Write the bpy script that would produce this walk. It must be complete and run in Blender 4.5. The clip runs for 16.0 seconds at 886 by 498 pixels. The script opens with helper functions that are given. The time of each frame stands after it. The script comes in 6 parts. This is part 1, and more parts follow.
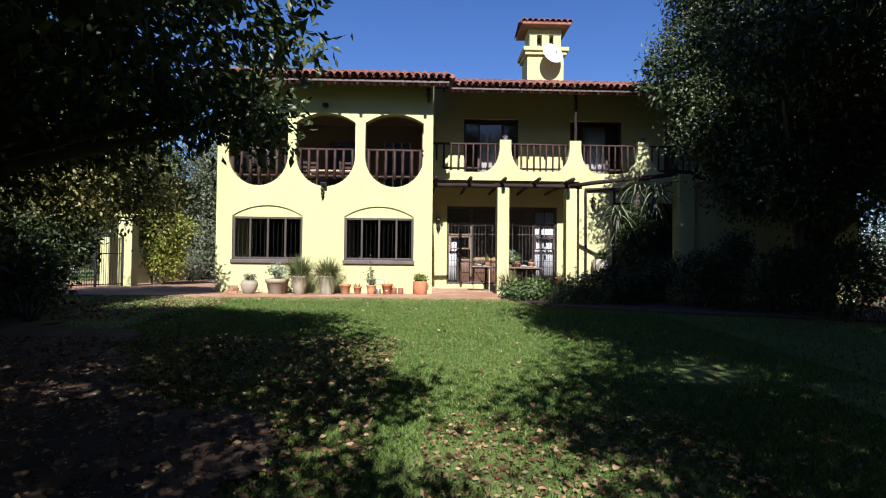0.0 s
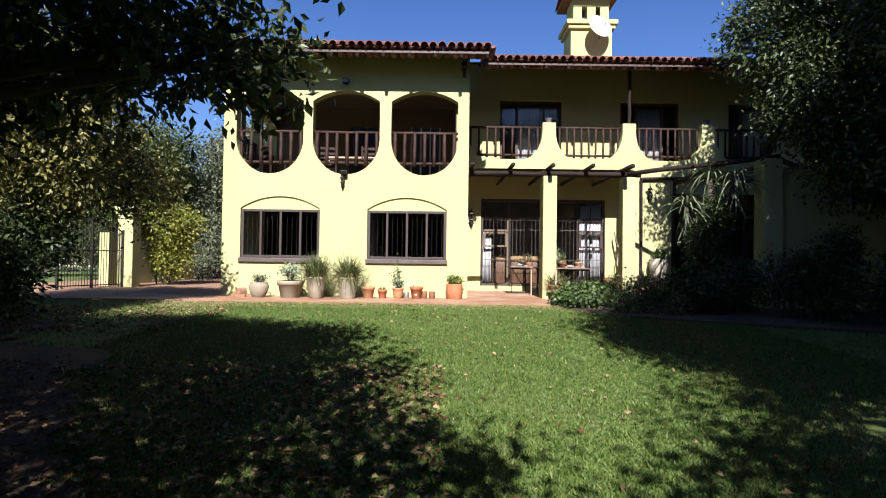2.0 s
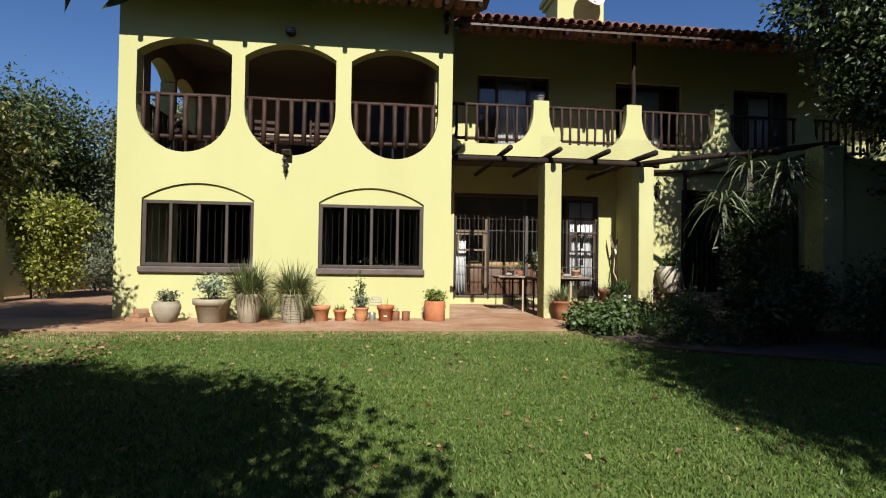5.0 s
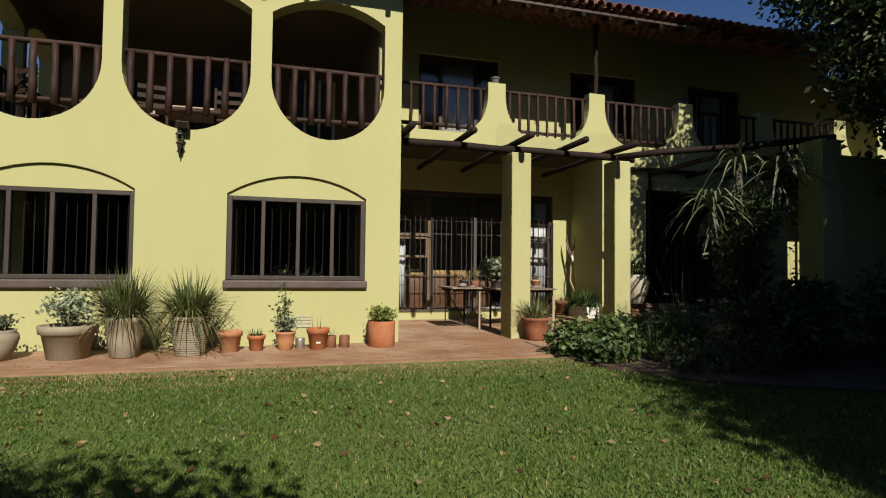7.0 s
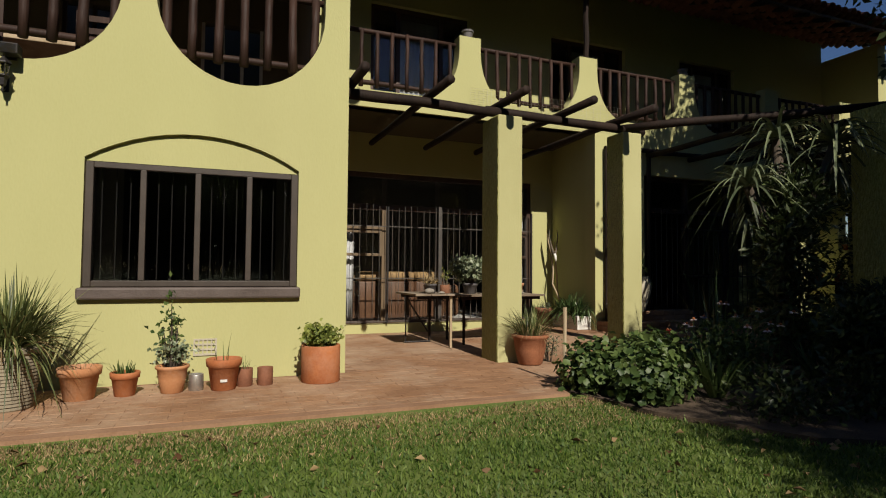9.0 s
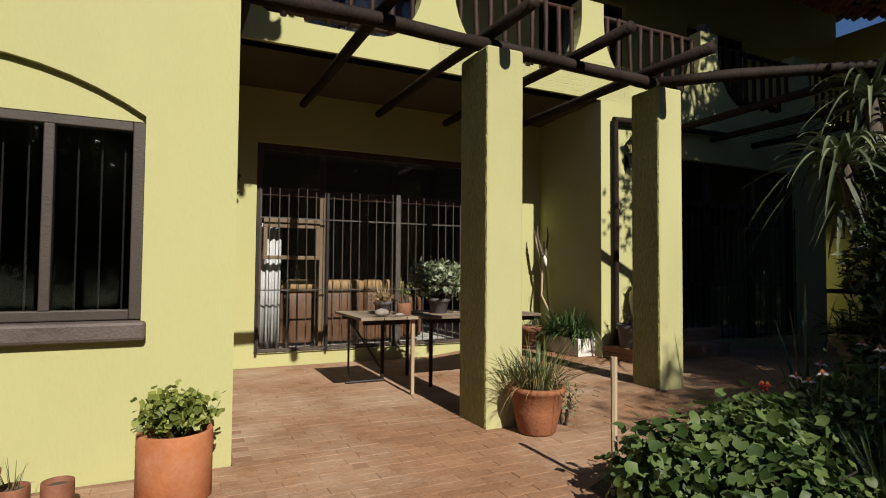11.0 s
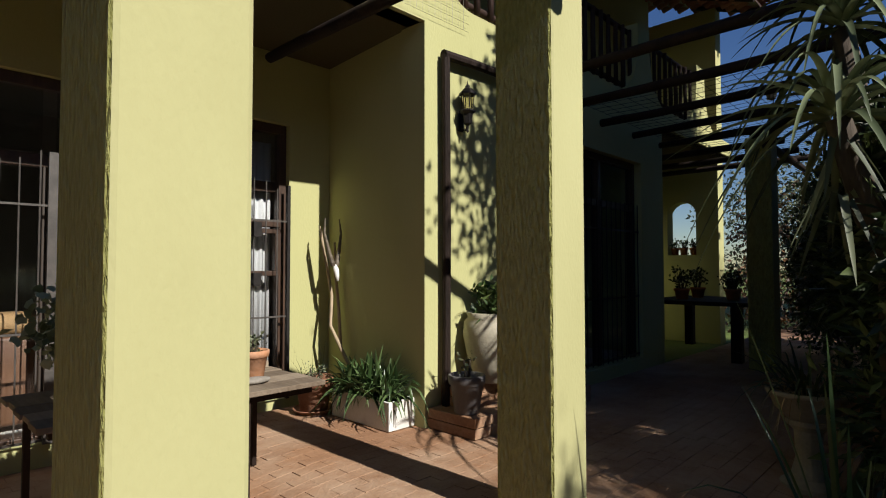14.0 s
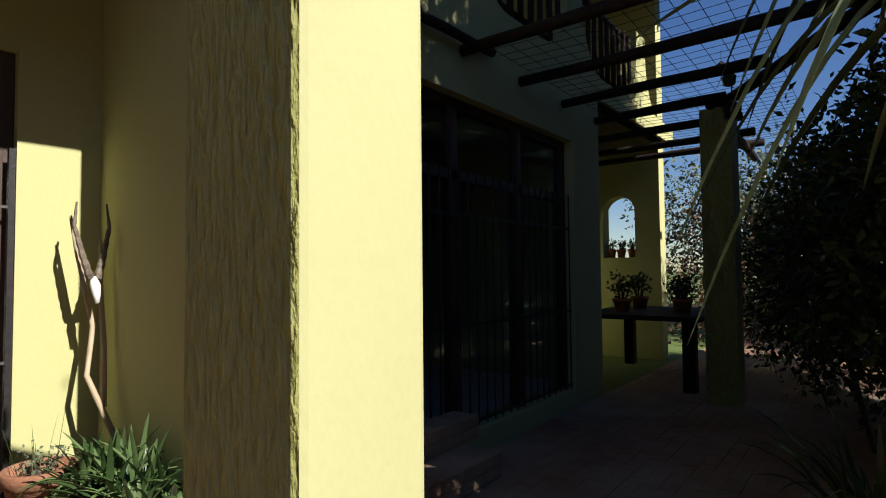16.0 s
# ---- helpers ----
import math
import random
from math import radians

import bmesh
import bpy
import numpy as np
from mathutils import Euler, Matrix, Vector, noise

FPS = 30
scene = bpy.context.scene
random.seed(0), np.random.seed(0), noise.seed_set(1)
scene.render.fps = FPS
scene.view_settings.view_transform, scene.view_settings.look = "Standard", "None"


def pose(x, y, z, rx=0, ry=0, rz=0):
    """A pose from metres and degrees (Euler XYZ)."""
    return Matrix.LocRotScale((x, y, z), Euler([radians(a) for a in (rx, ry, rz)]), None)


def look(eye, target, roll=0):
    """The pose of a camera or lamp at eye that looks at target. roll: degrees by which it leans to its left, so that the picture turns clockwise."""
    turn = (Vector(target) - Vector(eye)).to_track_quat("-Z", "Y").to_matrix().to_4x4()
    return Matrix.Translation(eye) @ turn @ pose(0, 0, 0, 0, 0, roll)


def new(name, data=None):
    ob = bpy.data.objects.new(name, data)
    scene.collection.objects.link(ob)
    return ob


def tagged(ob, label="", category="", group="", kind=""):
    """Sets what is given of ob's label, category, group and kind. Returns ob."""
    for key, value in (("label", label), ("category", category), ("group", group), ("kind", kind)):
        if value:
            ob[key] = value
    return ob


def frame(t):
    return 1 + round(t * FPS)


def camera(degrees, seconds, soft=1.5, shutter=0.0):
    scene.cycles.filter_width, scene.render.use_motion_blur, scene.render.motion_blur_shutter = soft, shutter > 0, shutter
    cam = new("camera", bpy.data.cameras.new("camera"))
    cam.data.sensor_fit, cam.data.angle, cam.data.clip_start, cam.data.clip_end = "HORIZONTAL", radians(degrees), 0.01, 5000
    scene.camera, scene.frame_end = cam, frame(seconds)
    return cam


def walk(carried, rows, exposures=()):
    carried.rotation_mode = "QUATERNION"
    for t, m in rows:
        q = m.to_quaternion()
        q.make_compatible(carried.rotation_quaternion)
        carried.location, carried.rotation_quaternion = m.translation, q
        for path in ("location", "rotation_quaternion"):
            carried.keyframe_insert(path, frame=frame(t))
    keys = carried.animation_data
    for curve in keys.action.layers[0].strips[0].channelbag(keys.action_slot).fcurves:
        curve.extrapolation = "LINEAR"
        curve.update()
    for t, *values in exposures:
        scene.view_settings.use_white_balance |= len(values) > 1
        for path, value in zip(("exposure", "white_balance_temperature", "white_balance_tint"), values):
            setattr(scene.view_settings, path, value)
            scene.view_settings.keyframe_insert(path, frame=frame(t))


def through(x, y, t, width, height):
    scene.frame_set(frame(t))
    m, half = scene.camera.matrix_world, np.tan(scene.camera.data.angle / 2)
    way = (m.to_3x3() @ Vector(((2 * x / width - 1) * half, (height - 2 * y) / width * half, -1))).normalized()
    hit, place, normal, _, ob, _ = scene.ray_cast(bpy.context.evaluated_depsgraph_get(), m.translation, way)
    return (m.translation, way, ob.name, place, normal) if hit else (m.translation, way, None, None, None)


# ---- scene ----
cam = camera(76.9, 16.0, soft=1.1)
METRES, EYE, TILT, LEAN, TURN = 17.9, 1.5, 0.0, 0.0, -1.8
ROWS = [
    (0.0, 0.0, 0.0, 0.0, -0.02, 1.5, -0.58),
    (0.5, -0.0025, 0.0285, 0.0016, 0.88, 1.38, -0.61),
    (1.0, -0.0073, 0.058, 0.003, 1.82, 1.29, -0.68),
    (1.5, -0.0153, 0.088, 0.0032, 2.08, 1.23, -0.73),
    (2.0, -0.0268, 0.1176, 0.0035, 1.84, 1.18, -0.77),
    (2.5, -0.0365, 0.1472, 0.0039, 1.39, 1.17, -0.79),
    (3.0, -0.046, 0.1775, 0.0053, 0.84, 1.16, -0.83),
    (5.5, -0.0857, 0.326, 0.0155, -7.17, 1.29, -0.82),
    (6.0, -0.0928, 0.3564, 0.0159, -9.52, 1.69, -0.77),
    (6.5, -0.0976, 0.3884, 0.015, -11.82, 1.94, -0.71),
    (7.0, -0.1002, 0.4216, 0.0151, -14.22, 2.04, -0.65),
    (7.5, -0.0991, 0.4548, 0.0155, -16.13, 2.13, -0.62),
    (8.0, -0.0932, 0.4895, 0.0151, -17.74, 2.2, -0.52),
    (8.5, -0.0864, 0.5219, 0.0142, -18.8, 2.24, -0.46),
    (11.0, -0.0304, 0.6857, 0.0222, -23.76, 2.15, -0.45),
    (11.5, -0.0175, 0.7161, 0.0258, -25.91, 2.09, -0.36),
    (12.0, -0.0017, 0.7434, 0.0284, -29.34, 2.08, -0.26),
    (12.5, 0.0148, 0.7689, 0.0311, -32.59, 1.87, -0.11),
    (13.0, 0.031, 0.7913, 0.0317, -36.84, 2.02, -0.06),
    (13.5, 0.0484, 0.8122, 0.0328, -40.43, 1.95, 0.03),
    (14.0, 0.0695, 0.828, 0.033, -44.42, 2.0, 0.07),
    (14.5, 0.092, 0.844, 0.0351, -47.37, 1.94, 0.14),
    (15.0, 0.1167, 0.8566, 0.0351, -48.78, 2.12, 0.37),
    (15.5, 0.1437, 0.8663, 0.0359, -49.7, 2.17, 0.33),
    (16.0, 0.1723, 0.8775, 0.0360, -50.7, 2.3, 0.55),
]
walk(cam, [(t, pose(0, 0, EYE, TILT, LEAN, TURN) @ pose(METRES * x, METRES * y, METRES * z, 90 + pitch, roll, yaw)) for t, x, y, z, yaw, pitch, roll in ROWS],
     exposures=[(0.0, 1.26, 5800, 18), (1.5, 1.34, 5900, 18), (3.0, 1.38, 5950, 17), (5.5, 0.68, 6350, 10), (7.0, 0.32, 6650, 10), (8.5, 0.12, 6850, 11),
                (11.0, 0.36, 6600, 11), (12.0, 0.72, 6350, 11), (12.5, 0.90, 6200, 12), (13.0, 0.86, 6100, 11), (13.5, 0.70, 6150, 11), (14.0, 0.54, 6300, 11), (15.0, 0.68, 6250, 10), (16.0, 0.98, 6250, 12)])

# ---- light ----
SUN_EL, SUN_AZ = 38.5, 0.0
sky_world = bpy.data.worlds.new("sky")
scene.world = sky_world
sky_world.use_nodes = True
wn = sky_world.node_tree.nodes
sky = wn.new("ShaderNodeTexSky")
sky.sky_type = 'NISHITA'
sky.sun_disc = False
sky.sun_elevation = radians(SUN_EL)
sky.sun_rotation = radians(180 + SUN_AZ)
sky.altitude = 0
sky.air_density, sky.dust_density, sky.ozone_density = 1.0, 0.2, 2.5
hue = wn.new("ShaderNodeHueSaturation")
hue.inputs["Saturation"].default_value, hue.inputs["Hue"].default_value = 1.22, 0.512
sky_world.node_tree.links.new(sky.outputs[0], hue.inputs["Color"])
sky_world.node_tree.links.new(hue.outputs[0], wn["Background"].inputs[0])
wn["Background"].inputs[1].default_value = 0.050
sun_data = bpy.data.lights.new("sun", 'SUN')
sun_data.energy, sun_data.angle, sun_data.color = 5.0, radians(0.53), (1.0, 0.95, 0.86)
sun_to = Vector((math.sin(radians(SUN_AZ)) * math.cos(radians(SUN_EL)), math.cos(radians(SUN_AZ)) * math.cos(radians(SUN_EL)), -math.sin(radians(SUN_EL))))
new("sun", sun_data).matrix_world = look((0, -20, 30), Vector((0, -20, 30)) + sun_to)

# ---- materials ----


def material(name, low, high, scale=3.0, rough=0.8, bump=0.2, fine=40.0, stretch=(1, 1, 1), metal=0.0, vary=0.0, detail=0.35, island=0.0, stain=None, stain_amount=0.5, spec=0.4, relief=0.01, stain_from=0.52):
    """Two-scale mottled surface: broad blotches between two colours, fine grain, relief, and piece-to-piece variation."""
    m = bpy.data.materials.new(name)
    m.use_nodes = True
    n, l = m.node_tree.nodes, m.node_tree.links
    b = n["Principled BSDF"]
    b.inputs["Roughness"].default_value, b.inputs["Metallic"].default_value = rough, metal
    b.inputs["Specular IOR Level"].default_value = spec
    co = n.new("ShaderNodeNewGeometry")
    mp = n.new("ShaderNodeMapping")
    mp.inputs["Scale"].default_value = stretch
    l.new(co.outputs["Position"], mp.inputs[0])
    big = n.new("ShaderNodeTexNoise")
    big.inputs["Scale"].default_value, big.inputs["Detail"].default_value = scale, 5
    l.new(mp.outputs[0], big.inputs[0])
    small = n.new("ShaderNodeTexNoise")
    small.inputs["Scale"].default_value, small.inputs["Detail"].default_value = fine, 6
    l.new(mp.outputs[0], small.inputs[0])
    mixf = n.new("ShaderNodeMix")
    mixf.inputs[0].default_value = detail
    l.new(big.outputs[0], mixf.inputs[2])
    l.new(small.outputs[0], mixf.inputs[3])
    last = mixf.outputs[0]
    if vary or island:
        src = n.new("ShaderNodeObjectInfo").outputs["Random"] if vary else n.new("ShaderNodeNewGeometry").outputs["Random Per Island"]
        ad = n.new("ShaderNodeMath")
        ad.operation = 'MULTIPLY_ADD'
        l.new(src, ad.inputs[0])
        ad.inputs[1].default_value = vary or island
        l.new(last, ad.inputs[2])
        sb = n.new("ShaderNodeMath")
        sb.operation = 'SUBTRACT'
        l.new(ad.outputs[0], sb.inputs[0])
        sb.inputs[1].default_value = (vary or island) / 2
        last = sb.outputs[0]
    rp = n.new("ShaderNodeValToRGB")
    rp.color_ramp.elements[0].position, rp.color_ramp.elements[1].position = 0.3, 0.7
    rp.color_ramp.elements[0].color, rp.color_ramp.elements[1].color = (*low, 1), (*high, 1)
    l.new(last, rp.inputs[0])
    col = rp.outputs[0]
    if stain:
        st = n.new("ShaderNodeTexNoise")
        st.inputs["Scale"].default_value, st.inputs["Detail"].default_value = scale * 0.45, 9
        st.inputs["Roughness"].default_value = 0.7
        l.new(mp.outputs[0], st.inputs[0])
        sr = n.new("ShaderNodeValToRGB")
        sr.color_ramp.elements[0].position, sr.color_ramp.elements[1].position = stain_from, stain_from + 0.2
        sr.color_ramp.elements[0].color, sr.color_ramp.elements[1].color = (0, 0, 0, 1), (stain_amount,) * 3 + (1,)
        l.new(st.outputs[0], sr.inputs[0])
        mx = n.new("ShaderNodeMix")
        mx.data_type = 'RGBA'
        l.new(sr.outputs[0], mx.inputs[0])
        l.new(col, mx.inputs[6])
        mx.inputs[7].default_value = (*stain, 1)
        col = mx.outputs[2]
    l.new(col, b.inputs["Base Color"])
    if bump:
        bp = n.new("ShaderNodeBump")
        bp.inputs["Strength"].default_value, bp.inputs["Distance"].default_value = bump, relief
        l.new(small.outputs[0], bp.inputs["Height"])
        l.new(bp.outputs[0], b.inputs["Normal"])
    return m


def leafy(name, low, high, rough=0.5, through=0.25):
    """Leaves: colour varies leaf by leaf, with a little light passing through."""
    m = material(name, low, high, scale=2.0, rough=rough, bump=0.0, fine=25.0, island=1.0, detail=0.2)
    n, l = m.node_tree.nodes, m.node_tree.links
    b = n["Principled BSDF"]
    tr = n.new("ShaderNodeBsdfTranslucent")
    src = b.inputs["Base Color"].links[0].from_socket
    l.new(src, tr.inputs[0])
    mx = n.new("ShaderNodeMixShader")
    mx.inputs[0].default_value = through
    l.new(b.outputs[0], mx.inputs[1])
    l.new(tr.outputs[0], mx.inputs[2])
    l.new(mx.outputs[0], n["Material Output"].inputs[0])
    return m


def glassy(name, tint=(0.88, 0.9, 0.9)):
    m = bpy.data.materials.new(name)
    m.use_nodes = True
    n, l = m.node_tree.nodes, m.node_tree.links
    n.remove(n["Principled BSDF"])
    tr, gl, mx, fr = n.new("ShaderNodeBsdfTransparent"), n.new("ShaderNodeBsdfGlossy"), n.new("ShaderNodeMixShader"), n.new("ShaderNodeLayerWeight")
    tr.inputs[0].default_value = (*tint, 1)
    gl.inputs["Roughness"].default_value = 0.02
    fr.inputs[0].default_value = 0.5
    pw, ma = n.new("ShaderNodeMath"), n.new("ShaderNodeMath")
    pw.operation, ma.operation = 'POWER', 'MULTIPLY_ADD'
    pw.inputs[1].default_value = 4.0
    ma.inputs[1].default_value, ma.inputs[2].default_value = 0.7, 0.04
    l.new(fr.outputs["Facing"], pw.inputs[0])
    l.new(pw.outputs[0], ma.inputs[0])
    l.new(ma.outputs[0], mx.inputs[0])
    l.new(tr.outputs[0], mx.inputs[1])
    l.new(gl.outputs[0], mx.inputs[2])
    l.new(mx.outputs[0], n["Material Output"].inputs[0])
    return m


PLASTER = material("yellow_plaster", (0.372, 0.363, 0.160), (0.424, 0.413, 0.194), 0.7, 0.9, 0.25, 55, stretch=(1, 1, 0.4), detail=0.2, stain=(0.32, 0.296, 0.136), stain_amount=0.25)
# Coarse side stucco; its olive tint and dark grooves paint in shade.
COLUMN_SIDE_SHADE = material("shade_olive_stucco", (0.25, 0.245, 0.055), (0.47, 0.46, 0.16), 1.2, 0.92, 1.0, 48, stretch=(1, 1, 0.32), relief=0.075, detail=0.62, stain=(0.288, 0.264, 0.116), stain_amount=0.3)
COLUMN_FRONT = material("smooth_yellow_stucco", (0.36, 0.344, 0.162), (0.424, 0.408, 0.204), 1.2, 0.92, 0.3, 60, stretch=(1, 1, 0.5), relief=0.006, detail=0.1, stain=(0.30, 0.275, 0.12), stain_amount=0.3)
# Far darker than the walls: the porch ceiling's deep shade sits in this colour.
SOFFIT = material("shade_dark_soffit", (0.065, 0.052, 0.026), (0.085, 0.07, 0.036), 0.8, 0.9, 0.15, 40)
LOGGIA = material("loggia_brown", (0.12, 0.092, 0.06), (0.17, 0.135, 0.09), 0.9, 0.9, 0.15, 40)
# Dark floor colour, chosen to cut light bounced up onto the upper wall.
DARKFLOOR = material("dark_floor", (0.087, 0.0478, 0.0348), (0.1305, 0.074, 0.0539), 2.0, 0.7, 0.2, 40)
LOG = material("dark_log", (0.009, 0.006, 0.0045), (0.028, 0.016, 0.011), 6, 0.75, 0.7, 50, stretch=(1, 1, 0.3), spec=0.2)
RAIL = material("brown_log", (0.016, 0.008, 0.0055), (0.048, 0.023, 0.015), 6, 0.65, 0.6, 50, stretch=(1, 1, 0.15), spec=0.25)
FRAME = material("window_frame_paint", (0.030, 0.022, 0.016), (0.054, 0.040, 0.030), 5, 0.55, 0.2, 70)
SILL = material("brown_sill_tile", (0.0574, 0.041, 0.0344), (0.1066, 0.082, 0.0697), 5, 0.6, 0.4, 60)
DARKWOOD = material("dark_door_wood", (0.030, 0.017, 0.011), (0.075, 0.042, 0.026), 7, 0.5, 0.3, 60, stretch=(1, 1, 0.2))
TANWOOD = material("tan_frame_wood", (0.09, 0.06, 0.033), (0.18, 0.125, 0.07), 6, 0.55, 0.3, 60, stretch=(1, 1, 0.2))
BAR = material("grey_bar_paint", (0.035, 0.031, 0.028), (0.09, 0.08, 0.07), 12, 0.5, 0.2, 90)
IRON = material("black_iron", (0.012, 0.011, 0.011), (0.035, 0.030, 0.028), 20, 0.5, 0.2, 90, metal=0.4)
TILE = material("roof_tile", (0.15, 0.055, 0.038), (0.30, 0.13, 0.088), 2.5, 0.85, 0.4, 35, vary=0.5, stain=(0.12, 0.06, 0.045), stain_amount=0.6)
TILE_REST = material("roof_tile_rest", (0.13, 0.05, 0.034), (0.26, 0.115, 0.078), 2.5, 0.85, 0.4, 35, island=0.5, stain=(0.1044, 0.0522, 0.0391), stain_amount=0.6)
BRICK = material("paving_brick", (0.185, 0.092, 0.046), (0.325, 0.178, 0.095), 1.3, 0.88, 0.7, 45, vary=0.13, stain=(0.39, 0.275, 0.185), stain_amount=0.95, stain_from=0.43)
BRICK_REST = material("paving_brick_rest", (0.185, 0.092, 0.046), (0.325, 0.178, 0.095), 1.3, 0.88, 0.7, 45, island=0.13, stain=(0.39, 0.275, 0.185), stain_amount=0.95, stain_from=0.43)
MORTAR = material("paving_mortar", (0.19, 0.10, 0.055), (0.32, 0.19, 0.115), 3, 0.95, 0.4, 60)
SOIL = material("soil", (0.045, 0.03, 0.02), (0.10, 0.07, 0.045), 3, 0.95, 0.8, 45)
LEAF_MOULD = material("leaf_mould", (0.022, 0.014, 0.008), (0.085, 0.05, 0.028), 2.2, 0.95, 0.9, 40, stain=(0.15, 0.085, 0.045), stain_amount=0.35)
GRASS_GROUND = material("lawn_ground", (0.046, 0.082, 0.011), (0.108, 0.144, 0.028), 0.9, 0.95, 0.9, 55, stain=(0.1968, 0.1558, 0.082), stain_amount=0.4)
BLADE = leafy("grass_blade", (0.048, 0.097, 0.012), (0.135, 0.192, 0.036), 0.6, 0.3)
LITTER = leafy("dry_leaf", (0.0902, 0.041, 0.0164), (0.2952, 0.205, 0.0984), 0.7, 0.15)
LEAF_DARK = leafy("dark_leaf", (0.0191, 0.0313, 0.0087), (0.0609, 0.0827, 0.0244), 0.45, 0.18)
LEAF_TREE = leafy("tree_leaf", (0.0305, 0.0452, 0.0122), (0.1001, 0.1261, 0.0348), 0.4, 0.38)
# Near-black colour standing in for the unlit depth of a room.
ROOM_SHADE = material("room_shade", (0.012, 0.011, 0.010), (0.022, 0.02, 0.018), 5, 0.95, 0.2, 60)
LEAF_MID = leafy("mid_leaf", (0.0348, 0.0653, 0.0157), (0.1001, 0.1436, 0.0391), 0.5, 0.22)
LEAF_GREY = leafy("grey_leaf", (0.0609, 0.074, 0.0391), (0.1479, 0.1653, 0.0914), 0.6, 0.15)
LEAF_GOLD = leafy("golden_leaf", (0.1044, 0.1218, 0.0174), (0.2871, 0.2958, 0.0478), 0.5, 0.3)
LEAF_LIME = leafy("lime_leaf", (0.10, 0.13, 0.025), (0.24, 0.27, 0.06), 0.5, 0.25)
LEAF_OLIVE = leafy("olive_leaf", (0.05, 0.05, 0.012), (0.21, 0.195, 0.048), 0.5, 0.3)
LEAF_LILY = leafy("lily_leaf", (0.028, 0.055, 0.016), (0.085, 0.13, 0.045), 0.35, 0.12)
LEAF_REED = leafy("reed_leaf", (0.05, 0.07, 0.02), (0.15, 0.17, 0.06), 0.45, 0.2)
LEAF_JADE = leafy("jade_leaf", (0.1131, 0.1479, 0.0783), (0.261, 0.2958, 0.1914), 0.4, 0.1)
LEAF_ALOE = leafy("aloe_leaf", (0.06, 0.078, 0.038), (0.15, 0.178, 0.092), 0.5, 0.08)
LEAF_DRY = leafy("straw_leaf", (0.1914, 0.1305, 0.0609), (0.4176, 0.3132, 0.1566), 0.7, 0.2)
BARK = material("bark", (0.035, 0.025, 0.018), (0.09, 0.07, 0.05), 5, 0.9, 1.0, 30, stretch=(1, 1, 0.25))
TERRA = material("terracotta", (0.27, 0.08, 0.026), (0.42, 0.15, 0.055), 4, 0.8, 0.25, 50, stain=(0.50, 0.34, 0.24), stain_amount=0.3)
TERRA_PALE = material("pale_terracotta", (0.37, 0.155, 0.062), (0.47, 0.225, 0.105), 4, 0.8, 0.25, 50, stain=(0.54, 0.41, 0.32), stain_amount=0.4)
GREYPOT = material("grey_stoneware", (0.185, 0.155, 0.105), (0.32, 0.275, 0.195), 4, 0.75, 0.3, 50, stain=(0.3444, 0.3116, 0.2542), stain_amount=0.4)
CREAMPOT = material("cream_stoneware", (0.3444, 0.3116, 0.2296), (0.4592, 0.4182, 0.3198), 3, 0.7, 0.2, 50)
GREYPLASTIC = material("grey_plastic", (0.07, 0.065, 0.065), (0.13, 0.12, 0.12), 4, 0.6, 0.1, 50)
TIN = material("tin", (0.35, 0.33, 0.30), (0.55, 0.52, 0.47), 8, 0.4, 0.1, 50, metal=0.8, stain=(0.22, 0.10, 0.05), stain_amount=0.7)
OLDTERRA = material("old_terracotta", (0.13, 0.055, 0.028), (0.27, 0.12, 0.065), 5, 0.85, 0.4, 45, stain=(0.36, 0.24, 0.16), stain_amount=0.4)
TERRA_DARK = material("dark_terracotta", (0.20, 0.07, 0.03), (0.33, 0.13, 0.062), 5, 0.85, 0.4, 45, stain=(0.12, 0.05, 0.03), stain_amount=0.5)
RUST = material("rust_tin", (0.14, 0.055, 0.03), (0.26, 0.11, 0.06), 8, 0.7, 0.3, 50, metal=0.2)
OLDWOOD = material("weathered_wood", (0.125, 0.092, 0.062), (0.27, 0.215, 0.155), 5, 0.85, 0.6, 45, stretch=(1, 0.12, 1), vary=0.4)
POLEWOOD = material("light_pole_wood", (0.2788, 0.205, 0.123), (0.4264, 0.3362, 0.2214), 6, 0.8, 0.4, 45, stretch=(1, 1, 0.15))
WHITE = material("white_paint", (0.5742, 0.5655, 0.522), (0.696, 0.6873, 0.6525), 3, 0.6, 0.15, 50, stain=(0.3045, 0.2436, 0.174), stain_amount=0.5)
CURTAIN = material("white_curtain", (0.50, 0.49, 0.49), (0.62, 0.61, 0.61), 3, 0.9, 0.15, 80)
LEATHER = material("brown_leather", (0.10, 0.045, 0.025), (0.17, 0.085, 0.045), 4, 0.5, 0.3, 60)
TANCLOTH = material("tan_cushion", (0.30, 0.18, 0.08), (0.42, 0.27, 0.13), 4, 0.8, 0.2, 60)
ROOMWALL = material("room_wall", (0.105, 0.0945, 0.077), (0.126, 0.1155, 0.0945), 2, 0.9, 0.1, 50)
ROOMFLOOR = material("room_floor", (0.52, 0.49, 0.45), (0.66, 0.63, 0.59), 3, 0.5, 0.1, 50)
STONE = material("pebble_stone", (0.16, 0.14, 0.115), (0.30, 0.27, 0.23), 6, 0.8, 0.3, 50)
GLASS = glassy("window_glass")
LAMPGLASS = glassy("lantern_glass", (0.75, 0.72, 0.62))
FAR = material("far_wall", (0.45, 0.32, 0.28), (0.58, 0.45, 0.40), 1, 0.9, 0.1, 10)

# ---- building helpers ----


def thing(name, label, category, group="", kind="", at=(0, 0, 0)):
    e = new(name)
    e.location = at
    return tagged(e, label, category, group, kind)


